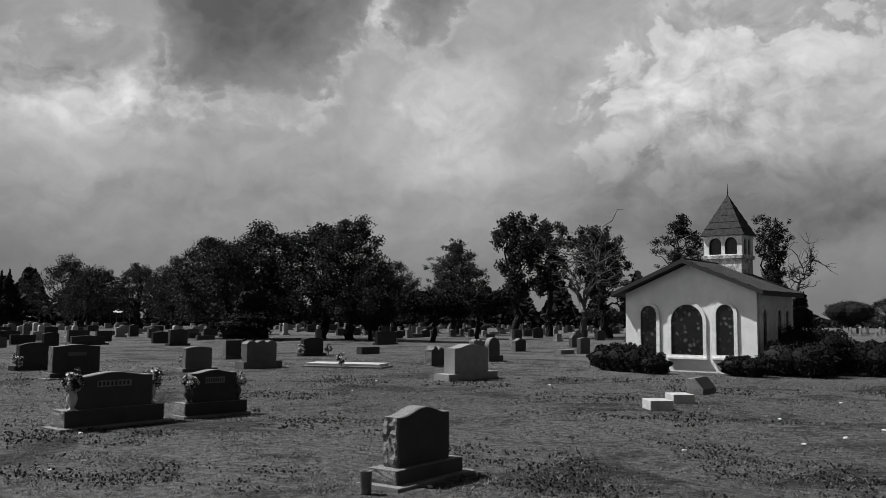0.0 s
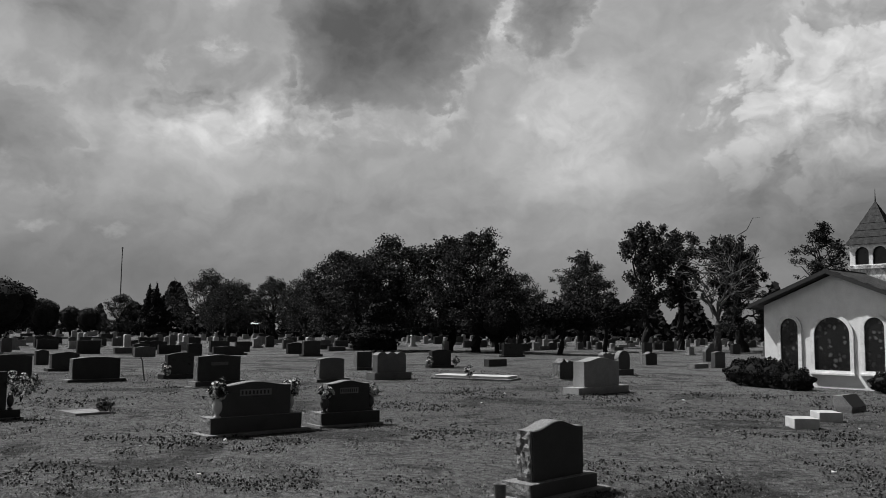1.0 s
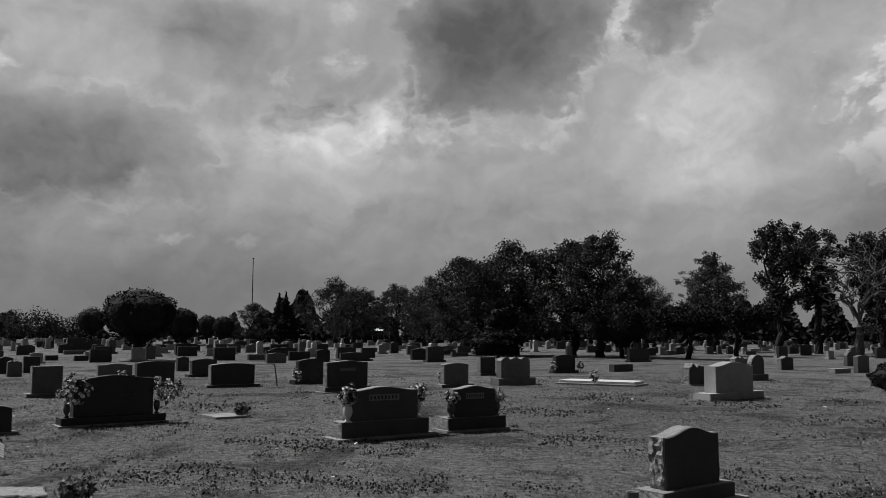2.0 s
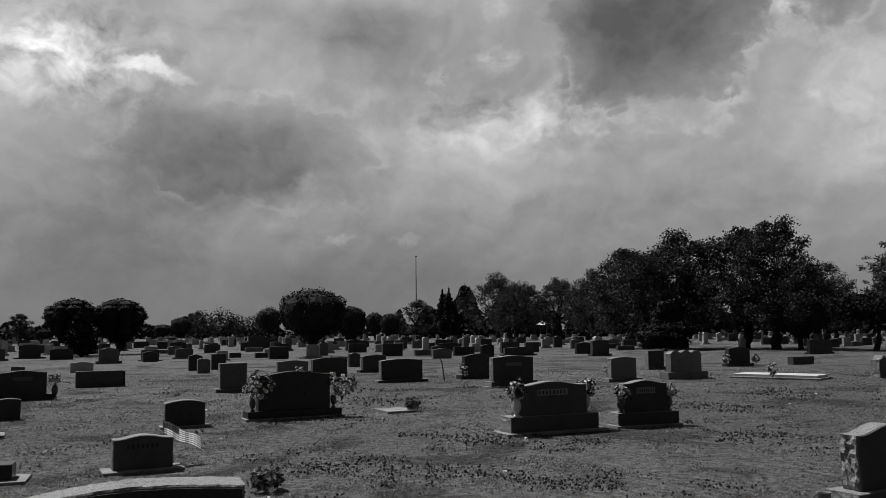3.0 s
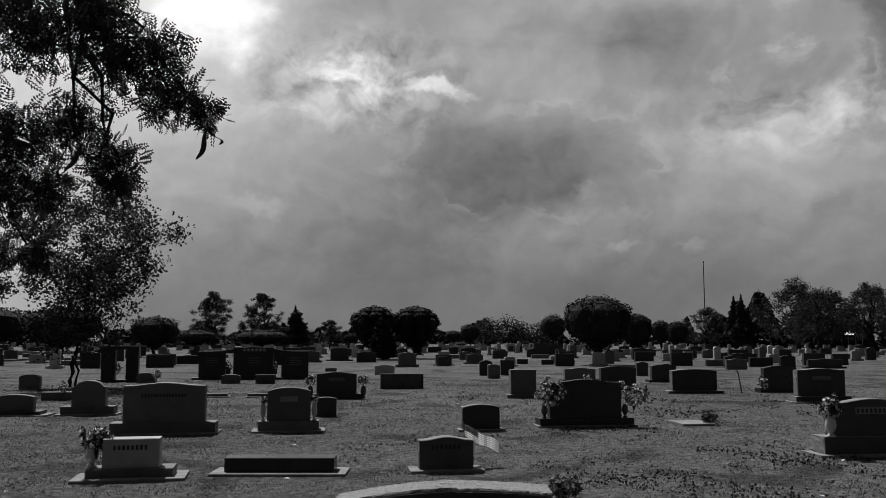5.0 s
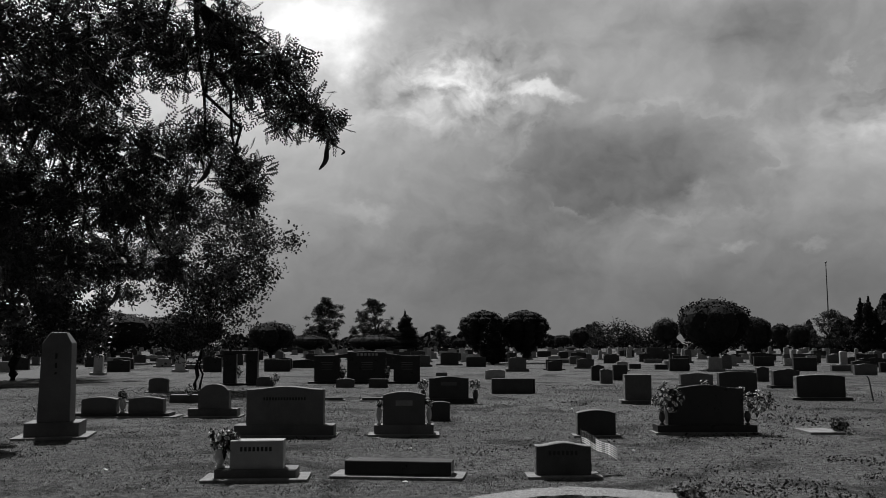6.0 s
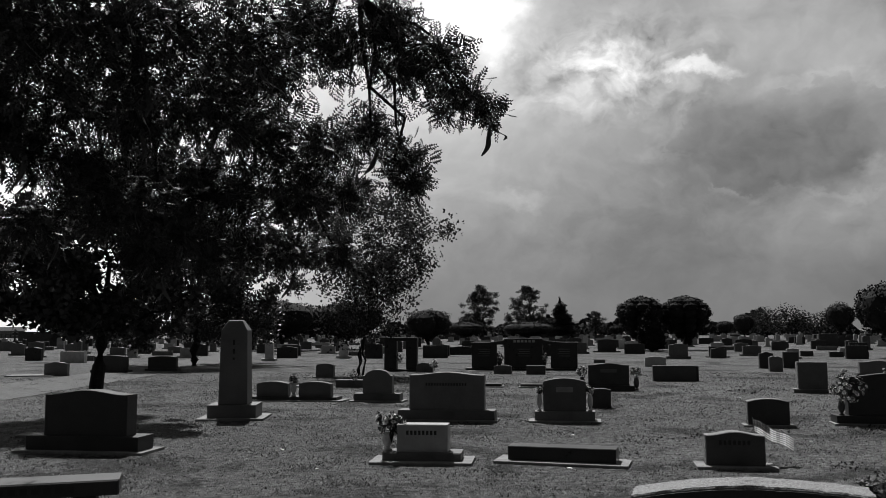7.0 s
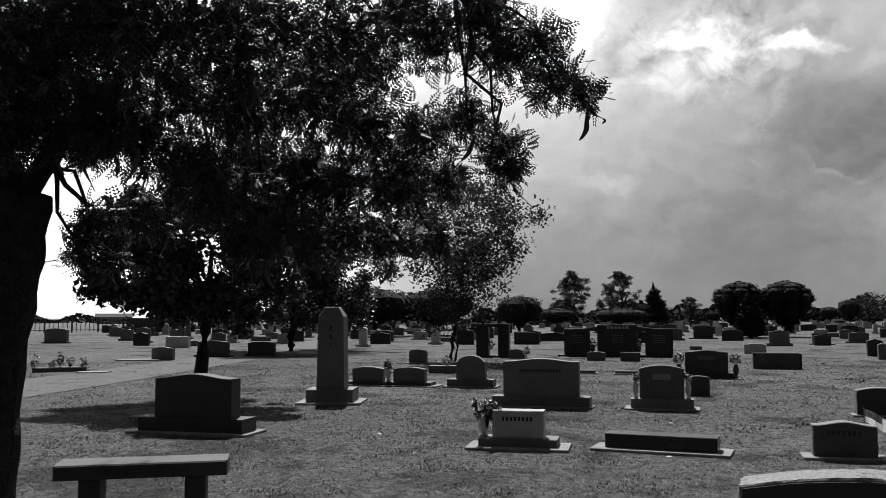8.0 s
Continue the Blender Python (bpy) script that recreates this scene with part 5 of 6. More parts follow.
tree("umbrella", -68.7, 7.45, 4.05, 4.4, 31, "umbrella-shaped dark evergreen among graves", None, 7000)
tree("cedar", -64.0, 4.55, 3.45, 2.1, 32, "small flame-shaped conifer among graves")
tree("dome", -50.6, 16.6, 4.35, 4.5, 33, "broad dark rounded cedar on a bare trunk", None, 6000)
tree("dome", -74.7, 28.2, 4.0, 2.6, 34, "small rounded evergreen in the far row")
tree("hedge", -160.0, 38.0, 6.6, 14.0, 35, "windswept loose thicket on the far boundary", LEAF, 4000)
tree("dome", -150.0, 41.5, 6.0, 5.0, 36, "dark cedar on the far boundary")
tree("dome", -150.3, 26.4, 4.3, 3.8, 37, "small round evergreen far off")
tree("dome", -196.6, 30.6, 3.5, 4.2, 38, "small round evergreen far off")
tree("broad", -180.0, 2.3, 5.6, 5.4, 39, "small windswept tree far off")
tree("dome", -168.0, 6.0, 2.6, 3.0, 93, "small round evergreen far off")
tree("cedar", -140.0, -3.8, 6.3, 5.4, 40, "broad dark cedar far off")
tree("broad", -150.0, -9.8, 9.6, 7.6, 41, "loose airy tree behind the monuments", None, 11000)
tree("broad", -150.0, -17.8, 9.6, 7.6, 42, "loose airy tree behind the monuments", None, 11000)
tree("dome", -125.2, -17.2, 2.9, 6.0, 43, "low dark rounded shrub behind graves")
tree("dome", -130.0, -8.4, 2.9, 8.6, 44, "low dark rounded shrub behind graves")
tree("broad", -15.0, -9.3, 4.6, 4.8, 45, "small leafy tree with slim dark trunk", LEAF_NEAR, 34000, 0.36)
tree("broad", -37.8, -18.2, 6.8, 9.6, 46, "dark leafy tree with thick trunk", LEAF_NEAR, 44000, 0.16)
tree("willow", -30.3, -8.2, 6.7, 5.8, 47, "feathery multi-stemmed tree with drooping twigs", LEAF_AIRY, 18000, 0.12)
tree("dome", -67.3, -24.7, 4.2, 7.0, 48, "dark rounded evergreen behind graves")
tree("dome", -71.7, -20.4, 4.2, 7.0, 49, "dark rounded evergreen behind graves")
tree("dome", -76.0, -14.0, 3.6, 4.4, 50, "dark rounded evergreen behind graves")
tree("broad", -90.0, -40.0, 4.4, 7.0, 51, BROAD)
tree("dome", -80.0, -33.0, 3.2, 6.0, 52, "dark rounded evergreen behind graves")


tree("broad", -100.0, 62.0, 8.0, 9.0, 61, BROAD, None, 6000)
tree("broad", -96.0, 67.0, 8.4, 8.0, 62, BROAD, None, 6000)
tree("broad", -88.0, 66.0, 8.6, 9.0, 63, BROAD, None, 6000)
tree("broad", -78.0, 63.0, 8.0, 8.0, 64, BROAD, None, 6000)
tree("broad", -60.0, 74.0, 8.0, 8.0, 65, BROAD, None, 6000)
tree("broad", -50.0, 72.0, 9.4, 7.0, 66, BROAD, None, 6000)
tree("tall", -36.5, 76.0, 11.0, 6.0, 67, "tall open elm with upright limbs", None, 6000)


def bush(x, y, w, d, h, seed):
    rng = np.random.default_rng(seed)
    t = thing("bush", pose(x, y, 0, 0, 0, -12), "clipped dark evergreen bush beside the chapel wall", "bush", "bushes round the chapel")
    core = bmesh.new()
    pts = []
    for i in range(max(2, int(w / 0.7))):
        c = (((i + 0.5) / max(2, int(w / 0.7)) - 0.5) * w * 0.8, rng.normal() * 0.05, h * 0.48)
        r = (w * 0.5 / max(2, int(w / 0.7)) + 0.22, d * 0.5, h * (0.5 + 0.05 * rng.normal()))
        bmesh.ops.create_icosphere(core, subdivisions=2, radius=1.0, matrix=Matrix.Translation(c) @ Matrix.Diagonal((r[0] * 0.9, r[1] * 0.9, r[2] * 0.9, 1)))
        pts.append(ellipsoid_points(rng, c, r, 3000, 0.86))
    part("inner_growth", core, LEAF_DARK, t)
    pts = np.concatenate(pts)
    pts = pts[pts[:, 2] > 0.0]
    verts, faces = leaf_cards(rng, pts, 0.055)
    cards_part("foliage", verts, faces, LEAF_DARK, t)


bush(-11.2, 25.2, 2.5, 1.0, 0.80, 201)
bush(-10.2, 24.75, 1.2, 0.8, 0.55, 202)
bush(-7.45, 25.35, 1.25, 0.9, 0.58, 203)
bush(-6.3, 26.2, 2.0, 1.2, 1.0, 204)
bush(-6.2, 28.0, 2.2, 1.4, 1.35, 205)
bush(-4.9, 28.2, 2.4, 1.6, 1.05, 206)
bush(-3.2, 29.0, 2.4, 1.4, 0.95, 207)


# ---- locust tree over the bench ----
def locust():
    rng = np.random.default_rng(300)
    t = thing("locust_tree", pose(0, 0, 0), "honey locust tree with feathery leaves and long hanging pods", "tree")
    root = np.array([-4.55, -4.55, 0.0])
    trunk = [(-4.53, -4.58, -0.1), (-4.55, -4.58, 0.5), (-4.57, -4.56, 1.3), (-4.62, -4.50, 1.9), (-4.65, -4.46, 2.4)]
    bm = bmesh.new()
    path = []
    for a, b in zip(trunk, trunk[1:]):
        for i in range(6):
            u = i / 6
            path.append(tuple(np.array(a) * (1 - u) + np.array(b) * u))
    path.append(trunk[-1])
    tube(bm, path, [0.26 - 0.045 * min(1, i / 8) + 0.012 * math.sin(i * 1.7) for i in range(len(path))], 14)
    limbs = [
        [(-4.64, -4.46, 2.3), (-4.70, -4.16, 2.75), (-4.76, -3.7, 3.25), (-5.0, -2.9, 3.75), (-5.35, -2.2, 3.95), (-5.5, -1.8, 3.8)],
        [(-4.64, -4.5, 2.3), (-4.58, -4.58, 2.8), (-4.5, -4.6, 3.5), (-4.3, -4.7, 4.6), (-4.2, -4.5, 5.8)],
        [(-4.70, -4.16, 2.75), (-5.2, -3.7, 3.0), (-5.7, -3.2, 3.2), (-6.1, -2.7, 3.0), (-6.4, -2.4, 2.6)],
        [(-4.65, -4.50, 2.7), (-4.3, -3.9, 3.4), (-4.2, -3.3, 3.9), (-4.4, -2.6, 4.2), (-4.8, -1.9, 4.2)],
        [(-4.5, -4.6, 3.5), (-5.2, -4.9, 4.3), (-5.9, -5.0, 5.0), (-6.4, -4.9, 5.4)],
        [(-4.5, -4.6, 3.5), (-3.9, -5.2, 4.4), (-3.5, -5.7, 5.2)],
    ]
    joints = []
    for k, limb in enumerate(limbs):
        pts = []
        for a, b in zip(limb, limb[1:]):
            for i in range(4):
                u = i / 4
                pts.append(tuple(np.array(a) * (1 - u) + np.array(b) * u + rng.normal(size=3) * 0.012))
        pts.append(limb[-1])
        r = 0.085 if k == 0 else 0.15 if k == 1 else 0.045
        tube(bm, pts, [r * (0.06 + 0.94 * (1 - i / (len(pts) - 1)) ** 1.7) for i in range(len(pts))], 9)
        joints += pts[3:]
    joints = np.array(joints)
    edge = ((-5.63, -1.18, 3.14, 0.22), (-5.58, -1.46, 3.34, 0.27), (-5.65, -0.98, 3.04, 0.09), (-5.64, -1.67, 3.61, 0.30), (-5.75, -2.05, 3.52, 0.23), (-5.41, -2.13, 3.63, 0.29), (-5.67, -1.54, 2.73, 0.16), (-5.81, -1.81, 2.97, 0.21), (-5.92, -2.17, 2.91, 0.24), (-6.16, -2.07, 2.60, 0.20), (-5.68, -1.49, 2.57, 0.09), (-5.62, -1.25, 3.45, 0.15))
    inner = ((-5.87, -2.34, 2.57, 0.26), (-5.79, -2.56, 2.97, 0.26), (-4.83, -2.28, 3.29, 0.30), (-4.67, -2.64, 3.34, 0.35), (-4.49, -2.98, 3.31, 0.35), (-4.27, -3.31, 3.20, 0.36), (-4.20, -3.74, 3.25, 0.38), (-4.26, -4.13, 3.04, 0.33), (-5.18, -2.72, 2.99, 0.31), (-5.08, -3.15, 2.96, 0.28), (-4.78, -3.46, 3.06, 0.27), (-5.92, -2.79, 2.55, 0.31))
    lower = ((-5.88, -3.13, 2.69, 0.27), (-5.91, -3.51, 2.80, 0.24), (-6.53, -2.24, 2.22, 0.17), (-6.33, -2.54, 2.21, 0.22), (-6.32, -2.86, 2.26, 0.22), (-4.94, -4.09, 2.24, 0.14), (-4.90, -4.18, 2.02, 0.12), (-5.01, -4.00, 1.97, 0.10), (-4.73, -2.96, 3.11, 0.27), (-4.63, -3.84, 2.97, 0.22))
    shade = ((-4.75, -3.62, 2.72, 0.24), (-4.95, -3.4, 2.6, 0.24), (-5.2, -3.35, 2.45, 0.24), (-5.0, -3.75, 2.3, 0.20), (-5.5, -3.1, 2.35, 0.26), (-5.6, -3.3, 2.15, 0.2), (-4.5, -3.85, 2.75, 0.24), (-4.4, -4.25, 2.75, 0.24), (-6.0, -3.1, 2.2, 0.22), (-4.35, -3.6, 3.5, 0.3), (-4.6, -3.2, 3.6, 0.3), (-5.3, -2.3, 3.2, 0.28), (-5.5, -2.7, 3.3, 0.28), (-4.34, -4.18, 3.38, 0.3), (-4.55, -4.26, 2.95, 0.22), (-4.47, -4.04, 3.12, 0.28), (-4.28, -4.25, 3.29, 0.3), (-4.83, -4.07, 2.78, 0.2), (-4.2, -3.5, 3.5, 0.3), (-4.5, -3.7, 3.4, 0.3))
    clumps = list(edge + inner + lower + shade)
    seen = len(clumps)
    # the crown above
    while len(clumps) < seen + 60:
        an, rr = rng.random() * 2 * math.pi, 4.1 * math.sqrt(rng.random())
        x, y, z = -4.8 + rr * math.cos(an), -4.4 + rr * math.sin(an), 4.3 + 2.3 * rng.random() - 0.07 * rr * rr
        away = math.hypot(x, y)
        if away < 2.6 or (math.degrees(math.atan2(-x, y)) % 360 < 114 and (z - 2.1) / away < 0.42):
            continue
        clumps.append((x, y, z, 0.45))
    origins, dirs = [], []
    for k, (cx, cy, cz, r) in enumerate(clumps):
        c = np.array([cx, cy, cz])
        j = joints[np.argmin(np.linalg.norm(joints - (c + np.array([0, 0, 0.25])), axis=1))]
        p = bent(rng, j, c, 5, 0.06)
        tube(bm, p, [0.020 - 0.0028 * i for i in range(6)], 5)
        n = int((360 if k < len(edge) else 430 if cz < 3.0 else 270) * (r / 0.25) ** 2) if k < seen else 160
        n = int((0.76 if cz > 3.1 else 1.0) * max(90, min(n, 540)))
        for _ in range(7):
            d = rng.normal(size=3)
            d[2] -= 0.5
            d /= np.linalg.norm(d)
            tube(bm, bent(rng, c, c + d * r * 1.15, 4, 0.12), [0.007, 0.006, 0.005, 0.004, 0.002], 4)
        pts = ellipsoid_points(rng, (cx, cy, cz), (r * 1.1, r * 1.1, r * 1.0), n, 0.1)
        a = rng.normal(size=(n, 3)) * 0.9 + (pts - c) / r * 0.25
        a[:, 2] -= 0.35
        origins.append(pts)
        dirs.append(a / np.linalg.norm(a, axis=1)[:, None])
    part("trunk", bm, BARK, t, "dark rough forked trunk and limbs")
    o, a = np.concatenate(origins), np.concatenate(dirs)
    n = len(o)
    b = np.cross(a, rng.normal(size=(n, 3)))
    b /= np.linalg.norm(b, axis=1)[:, None]
    ln = 0.085 + 0.06 * rng.random(n)
    pairs = 6
    verts = []
    for i in range(pairs):
        u = (i + 0.6) / pairs
        for s in (-1, 1):
            base = o + a * (ln * u)[:, None]
            out = b * s * 0.86 + a * 0.5 + np.array([0, 0, -0.25])
            out /= np.linalg.norm(out, axis=1)[:, None]
            size = (0.036 * (1 - 0.45 * abs(2 * u - 0.9)) * (0.8 + 0.4 * rng.random(n)))[:, None]
            w = a * 0.0088
            verts.append(np.stack([base, base + out * size * 0.5 + w, base + out * size, base + out * size * 0.5 - w], 1))
    verts = np.concatenate(verts).reshape(-1, 3)
    leaves = cards_part("foliage", verts, np.arange(len(verts)).reshape(-1, 4), LEAF_NEAR, t, "small paired leaflets")
    tagged(leaves, kind="stuff")
    # seed pods
    meshes = []
    for k in range(3):
        bm = bmesh.new()
        m = 9
        rows = []
        for i in range(m):
            u = i / (m - 1)
            curl = (0.5 + 0.35 * k) * u * u
            c = Vector((0.10 * math.sin(curl * 1.9), 0.01 * math.sin(u * 7), -0.24 * u * (1 - 0.22 * curl)))
            wd = 0.019 * math.sin(math.pi * (0.08 + 0.88 * u)) ** 0.6
            tw = u * 1.2
            dx = Vector((math.cos(tw), math.sin(tw), 0)) * wd
            dy = Vector((-math.sin(tw), math.cos(tw), 0)) * 0.004
            rows.append([bm.verts.new(c + v) for v in (dx, dy, -dx, -dy)])
        for r0, r1 in zip(rows, rows[1:]):
            for i in range(4):
                bm.faces.new((r0[i], r0[(i + 1) % 4], r1[(i + 1) % 4], r1[i]))
        mesh = bpy.data.meshes.new("seed_pod")
        bm.to_mesh(mesh)
        bm.free()
        meshes.append(mesh)
    for i in range(110):
        cx, cy, cz, r = clumps[int(rng.integers(0, seen))]
        ob = link_mesh("seed_pod", meshes[i % 3], POD, t)
        d = rng.normal(size=3)
        d /= np.linalg.norm(d)
        ob.matrix_basis = pose(cx + d[0] * r * 0.8, cy + d[1] * r * 0.8, cz - 0.05 + d[2] * r * 0.6, rng.normal() * 14, rng.normal() * 14, rng.random() * 360) @ Matrix.Scale(0.7 + 0.35 * rng.random(), 4)


locust()


# ---- far rows of graves ----
def far_rows():
    rng = random.Random(77)
    kinds = ((GRANITE, "serp", 1.0, 0.7), (GRANITE_DARK, "oval", 1.1, 0.75), (GRANITE_PALE, "flat", 0.9, 0.6), (GRANITE_DARK, "flat", 1.3, 0.7), (GRANITE, "round", 0.6, 0.9), (GRANITE_BLACK, "serp", 1.2, 0.75), (GRANITE_PALE, "oval", 0.8, 0.7), (GRANITE, "flat", 1.4, 0.35), (MARBLE, "round", 0.45, 0.95))
    protos = []
    taken = [o.matrix_basis.translation.copy() for o in scene.objects if o.parent is None and o.type == "EMPTY"]
    spots = []
    x = -44.0
    while x > -190:
        y = -75.0 if x < -60 else -40.0
        while y < 150:
            y += rng.uniform(1.5, 3.8)
            d = math.hypot(x, y)
            az = math.degrees(math.atan2(-x, y))
            if 47 < d < 185 and 12 < az < 127 and rng.random() < (0.62 if d < 120 else 0.4):
                spots.append((x + rng.uniform(-0.4, 0.4), y))
        x -= rng.uniform(4.2, 5.4)
    for _ in range(150):
        spots.append((rng.uniform(-46, -14), rng.uniform(52, 135)))
    spots = sorted((p for p in spots if math.hypot(*p) >= 47 and not any((q.x - p[0]) ** 2 + (q.y - p[1]) ** 2 < 3.2 for q in taken)), key=lambda p: math.hypot(*p))
    for i, (mat, top, w, h) in enumerate(kinds):
        tone = "dark" if mat in (GRANITE_DARK, GRANITE_BLACK) else "white marble" if mat is MARBLE else "grey"
        protos.append(headstone(-300 - 3 * i, 0, w, h, mat, top, None, 0.2, w + 0.3 if i % 2 == 0 else 0.0, 0.12 if i % 2 == 0 else 0.0, label=tone + " headstone in the far rows of the cemetery", group="far rows of headstones"))
    rest = {True: [], False: []}
    for n, (x, y) in enumerate(spots):
        k = rng.randrange(len(kinds))
        sy, sz = rng.uniform(0.75, 1.25), rng.uniform(0.75, 1.2)
        if n < 190:
            copy_thing(protos[k], pose(x, y, 0, 0, 0, rng.uniform(-3, 3)) @ Matrix.Diagonal((1, sy, sz, 1)))
        elif rng.random() < 0.8:
            w, h = kinds[k][2] * sy, kinds[k][3] * sz
            rest[k in (1, 3, 5)].append((x - 0.1, x + 0.1, y - w / 2, y + w / 2, -0.02, h))
            if k % 2 == 0:
                rest[k in (1, 3, 5)].append((x - 0.2, x + 0.2, y - w / 2 - 0.15, y + w / 2 + 0.15, -0.02, 0.12))
    for dark, rows in rest.items():
        vs, fs = [], []
        for x0, x1, y0, y1, z0, z1 in rows:
            i = len(vs)
            zt = z1 * 0.94
            vs += [(x0, y0, z0), (x1, y0, z0), (x1, y1, z0), (x0, y1, z0), (x0, y0, zt), (x1, y0, zt), (x1, y1, zt), (x0, y1, zt), (x0, (y0 + y1) / 2, z1), (x1, (y0 + y1) / 2, z1)]
            fs += [tuple(i + q for q in f) for f in ((0, 1, 5, 4), (2, 3, 7, 6), (1, 2, 6, 9, 5), (3, 0, 4, 8, 7), (4, 5, 9, 8), (6, 7, 8, 9))]
        tagged(raw("far_headstones", vs, fs, GRANITE_DARK if dark else GRANITE_PALE), "dark headstones far across the lawn" if dark else "grey headstones far across the lawn", "headstone", kind="stuff")
    for p in protos:
        for c in list(p.children):
            bpy.data.objects.remove(c)
        bpy.data.objects.remove(p)


far_rows()


# ---- distance ----
def far_woods():
    """Low dark scrub and trees that close the view behind the far rows."""
    rng = np.random.default_rng(400)
    pts, n = [], 0
    for az0, az1, dist, hi, count in ((22, 66, 170, 10.5, 26000), (64, 92, 240, 5.5, 8000), (90, 112, 190, 5.0, 6000), (112, 135, 320, 3.2, 4000), (4, 22, 260, 5.0, 4000)):
        az = np.radians(rng.uniform(az0, az1, count))
        d = dist + rng.normal(size=count) * 7
        top = hi * (0.55 + 0.28 * np.sin(az * 60) * np.sin(az * 23 + 1) + 0.25 * np.sin(az * 140 + 2))
        z = np.maximum(0.1, top * rng.random(count) ** 0.7)
        pts.append(np.stack([-np.sin(az) * d, np.cos(az) * d, z], 1))
    verts, faces = leaf_cards(rng, np.concatenate(pts), 1.1)
    tagged(cards_part("far_woods", verts, faces, LEAF_DARK, None), "dark far belt of scrub and woods on the skyline", "woods", kind="stuff")


far_woods()


def flagpole():
    t = thing("flagpole", pose(-181.0, 85.0, 0), "tall thin bare metal flagpole beyond the trees", "flagpole")
    bm = bmesh.new()
    tube(bm, [(0, 0, -0.2), (0, 0, 9), (0, 0, 18.6)], [0.16, 0.13, 0.09], 8)
    part("pole", bm, METAL, t)
    bm = bmesh.new()
    bmesh.ops.create_icosphere(bm, subdivisions=2, radius=0.22, matrix=Matrix.Translation((0, 0, 18.7)))
    part("finial", bm, METAL, t)


flagpole()


def far_building(x, y, ln, dep, h, turn, label):
    t = thing("far_building", pose(x, y, 0, 0, 0, turn), label, "building", "buildings on the skyline")
    part("wall", block(-dep / 2, dep / 2, -ln / 2, ln / 2, -0.1, h, 0.05), SIDING, t)
    xs, ins = [-ln / 2 - 0.4, ln / 2 + 0.4], [0, 0]
    bm = loft([(-dep / 2 - 0.4, h), (dep / 2 + 0.4, h), (0, h * 1.5)], xs, ins)
    part("roof", bm, SHINGLE, t).matrix_basis = pose(0, 0, 0, 0, 0, 90)
    for i in range(max(2, int(ln / 5))):
        yy = -ln / 2 + (i + 0.5) * ln / max(2, int(ln / 5))
        w = new("window")
        w.parent = t
        part("pane", boxes([(dep / 2 + 0.01, dep / 2 + 0.05, yy - 0.6, yy + 0.6, h * 0.4, h * 0.75)]), GLASS_AND_SHADE, w)
        part("frame", boxes([(dep / 2 + 0.005, dep / 2 + 0.07, yy - 0.7, yy + 0.7, h * 0.75, h * 0.79), (dep / 2 + 0.005, dep / 2 + 0.07, yy - 0.7, yy + 0.7, h * 0.36, h * 0.40)]), PAINT, w)


far_building(-202.0, -148.0, 9, 6, 1.9, 35, "low far farmhouse beyond the fence")
far_building(-211.0, -135.0, 8, 6, 2.2, 30, "low far farmhouse with gabled roof")
far_building(-246.0, 38.0, 16, 8, 2.4, 0, "long low pale shed on the skyline")
far_building(-246.0, 48.5, 8, 8, 2.4, 0, "long low pale shed on the skyline")
far_building(-238.0, -4.0, 14, 8, 2.6, 0, "long low pale shed on the skyline")


def canopy():
    t = thing("funeral_canopy", pose(-125.0, 83.0, 0, 0, 0, 30), "small white canopy tent among the far trees", "tent")
    for sx in (-1, 1):
        for sy in (-1, 1):
            bm = bmesh.new()
            tube(bm, [(sx * 1.1, sy * 1.1, 0), (sx * 1.1, sy * 1.1, 2.2)], [0.04, 0.04], 6)
            part("post", bm, METAL, t)
    bm = bmesh.new()
    lo = [bm.verts.new(p) for p in ((-1.2, -1.2, 2.2), (1.2, -1.2, 2.2), (1.2, 1.2, 2.2), (-1.2, 1.2, 2.2))]
    tip = bm.verts.new((0, 0, 2.9))
    for i in range(4):
        bm.faces.new((lo[i], lo[(i + 1) % 4], tip))
    bm.faces.new(list(reversed(lo)))
    part("roof", bm, PAINT, t, "white peaked cloth roof")


canopy()


def fence(ax, ay, bx, by, n=30):
    """Iron fence with posts and pickets."""
    ln = math.hypot(bx - ax, by - ay)
    t = thing("iron_fence", pose(ax, ay, 0, 0, 0, math.degrees(math.atan2(by - ay, bx - ax))), "dark iron picket fence along the far boundary", "fence")
    for z in (0.25, 1.25):
        part("rail", boxes([(0, ln, -0.03, 0.03, z, z + 0.06)]), FASCIA, t)
    for i in range(n + 1):
        x = ln * i / n
        if i % 6 == 0:
            part("post", boxes([(x - 0.07, x + 0.07, -0.07, 0.07, -0.1, 1.6)]), FASCIA, t)
        else:
            part("picket", boxes([(x - 0.03, x + 0.03, -0.02, 0.02, 0.1, 1.4)]), FASCIA, t)


fence(-72.0, -72.0, -99.0, -58.0, 60)


def boundary_wall():
    t = thing("brick_wall", pose(-86.3, -58.0, 0, 0, 0, 93), "dark stepped masonry wall at the cemetery edge", "wall")
    part("low_run", block(-3.6, 0.0, -0.15, 0.15, -0.05, 1.6, 0.02), GRANITE_DARK, t)
    part("high_run", block(0.0, 3.4, -0.15, 0.15, -0.05, 2.3, 0.02), GRANITE_DARK, t)


boundary_wall()


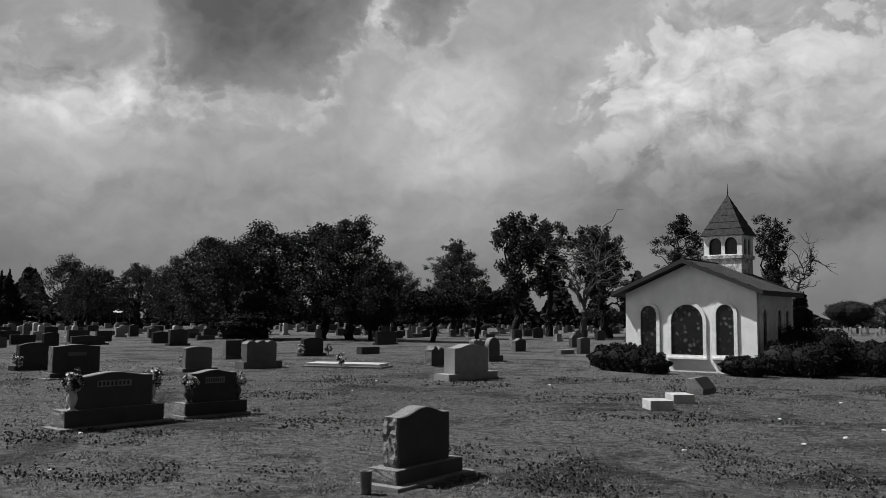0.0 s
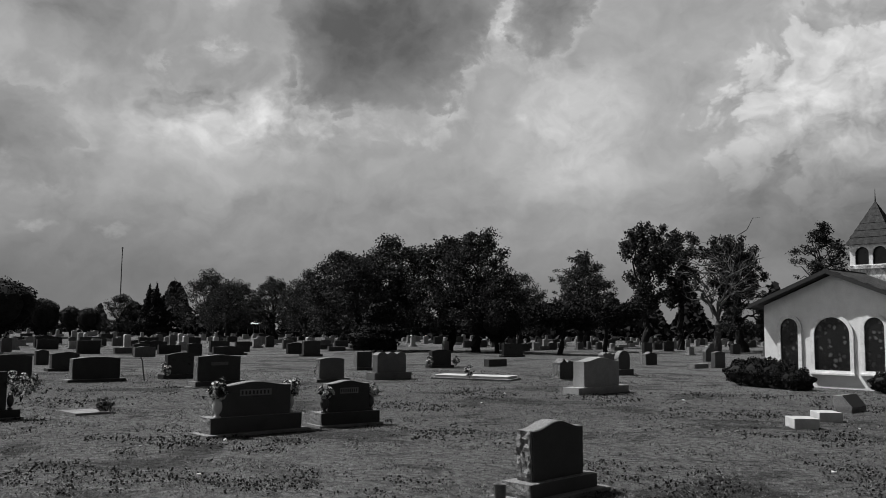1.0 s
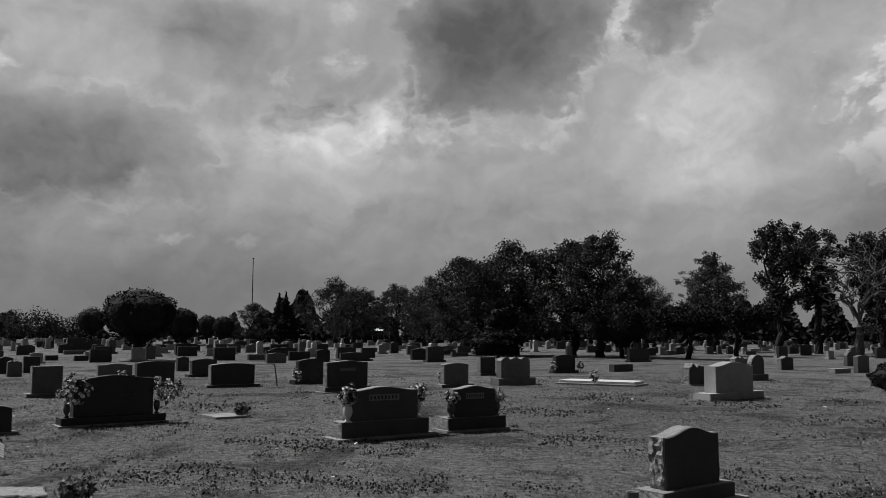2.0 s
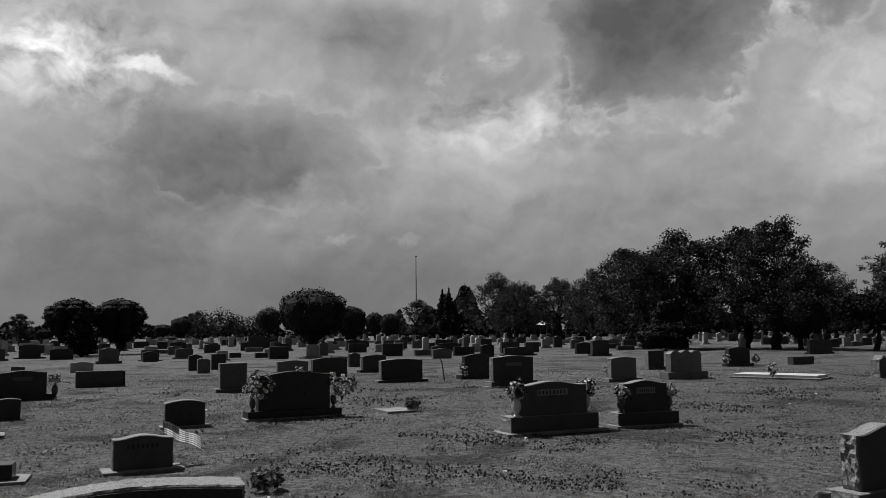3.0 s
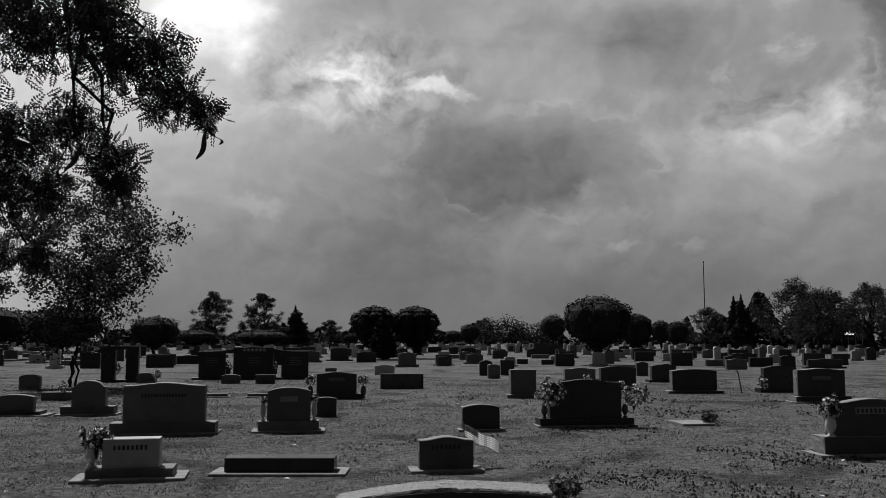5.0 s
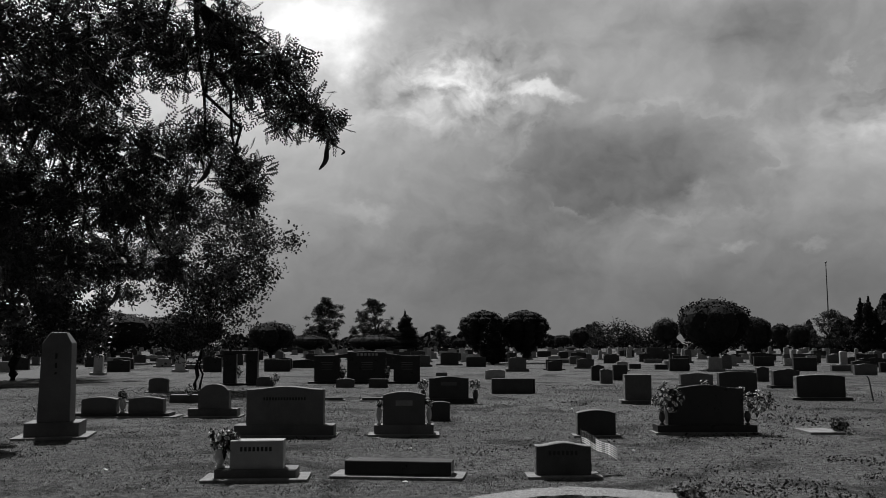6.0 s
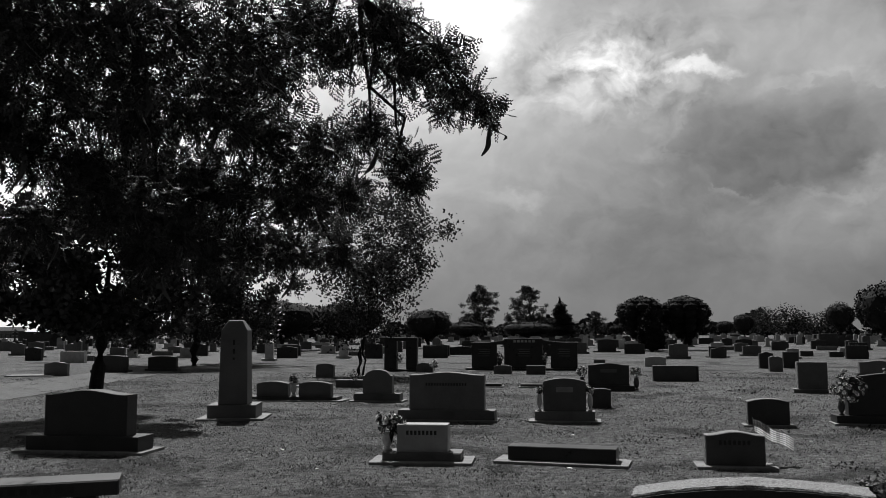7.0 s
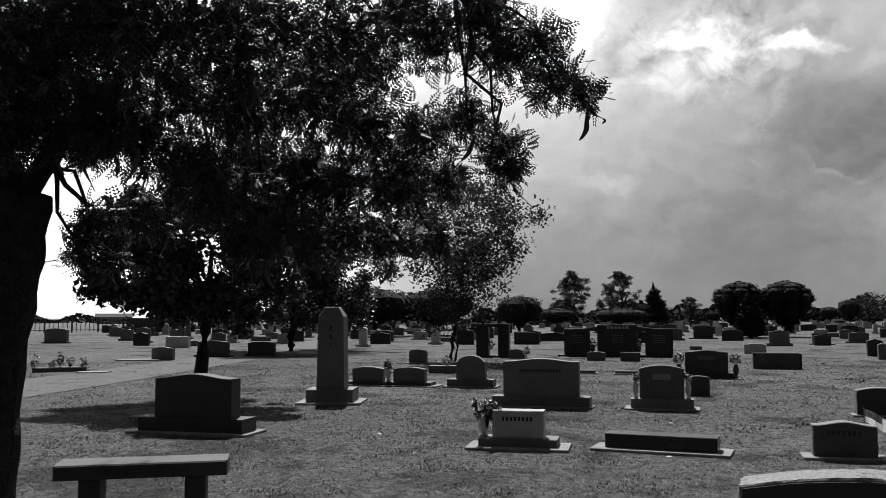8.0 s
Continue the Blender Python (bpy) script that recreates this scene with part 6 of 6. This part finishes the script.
def lane():
    """Gravel lane that crosses behind the near rows."""
    vs, fs = [], []
    n = 40
    for i in range(n + 1):
        u = i / n
        c = Vector((-12.0 - 52.0 * u, -14.2 - 11.5 * u + 0.8 * math.sin(u * 3), 0.012))
        d = Vector((-52.0, -11.5, 0)).normalized()
        s = Vector((-d.y, d.x, 0)) * (1.5 + 0.12 * noise.noise(Vector((i * 0.6, 0, 0))))
        vs += [tuple(c + s), tuple(c - s)]
    for i in range(n):
        fs.append((2 * i, 2 * i + 1, 2 * i + 3, 2 * i + 2))
    tagged(raw("road", vs, fs, GRAVEL), "pale gravel lane through the lawn", "road", kind="structure")


lane()


# ---- grass and litter ----
def grass():
    rng = np.random.default_rng(500)
    n = 420000
    az = np.radians(rng.uniform(-2, 142, n))
    d = 4.0 * (34.0 / 4.0) ** (rng.random(n) ** 0.85)
    x, y = -np.sin(az) * d, np.cos(az) * d
    lump = np.sin(x * 2.3 + np.sin(y * 1.7)) * np.sin(y * 2.9 + np.sin(x * 1.3)) + 0.6 * np.sin(x * 7.1 + y * 3.3) * np.sin(y * 6.3 - x * 2.1)
    keep = rng.random(n) < 0.30 + 0.6 * np.clip(lump, 0, 1)
    x, y, d, lump = x[keep], y[keep], d[keep], lump[keep]
    n = len(x)
    h = (0.008 + 0.016 * rng.random(n) + 0.018 * np.clip(lump, 0, 1) * rng.random(n)) * (0.8 + d * 0.02)
    t = rng.random(n) * 2 * np.pi
    w = 0.0038 * (0.6 + 0.8 * rng.random(n)) * (0.7 + 0.10 * d)
    side = np.stack([np.cos(t) * w, np.sin(t) * w, 0 * w], 1)
    lean = np.stack([rng.normal(size=n) * h * 1.0, rng.normal(size=n) * h * 1.0, h], 1)
    p = np.stack([x, y, np.zeros(n) - 0.002], 1)
    verts = np.stack([p - side, p + side, p + lean * 0.6 + side * 0.7, p + lean], 1).reshape(-1, 3)
    tagged(cards_part("grass", verts, np.arange(4 * n).reshape(-1, 4), BLADES, None), "short dry grass blades and weed tufts", "grass", kind="stuff")


grass()


def weeds():
    """Dark low weed rosettes that grow in patches between the graves."""
    rng = np.random.default_rng(510)
    n = 150000
    az = np.radians(rng.uniform(-2, 142, n))
    d = 4.0 * (24.0 / 4.0) ** (rng.random(n) ** 0.8)
    x, y = -np.sin(az) * d, np.cos(az) * d
    f = np.sin(x * 0.9 + 1.3 * np.sin(y * 0.7)) * np.sin(y * 1.1 + 1.1 * np.sin(x * 0.6 + 2)) + 0.5 * np.sin(x * 3.1 - y * 2.0) * np.sin(y * 3.7 + x) + 0.3 * np.sin(x * 9 + y * 4) * np.sin(y * 8 - x * 3)
    keep = f > 0.30 + 0.75 * rng.random(n) + np.clip((np.degrees(az) - 72) / 20, 0, 2)
    p = np.stack([x, y, 0.012 + 0.02 * rng.random(n)], 1)[keep]
    d = d[keep]
    verts, faces = leaf_cards(rng, p, 0.026 * (0.7 + 0.06 * d), 0.0, 0.35)
    tagged(cards_part("weeds", verts, faces, LEAF_WEED, None), "patches of dark low weeds in the lawn", "weeds", kind="stuff")


weeds()


def litter():
    rng = random.Random(9)
    for i in range(34):
        az, d = radians(rng.uniform(8, 128)), rng.uniform(6.5, 22)
        x, y = -math.sin(az) * d, math.cos(az) * d
        bm = bmesh.new()
        bmesh.ops.create_icosphere(bm, subdivisions=1, radius=rng.uniform(0.02, 0.045))
        for v in bm.verts:
            v.co.z *= 0.45
            v.co += noise.noise_vector(v.co * 30 + Vector((i, 0, 0))) * 0.012
        ob = part("petal_scrap", bm, PETAL)
        ob.matrix_basis = pose(x, y, 0.012, 0, 0, rng.random() * 360)
        tagged(ob, "pale scrap of blown silk flower on the grass", "litter", "scraps on the lawn")


litter()
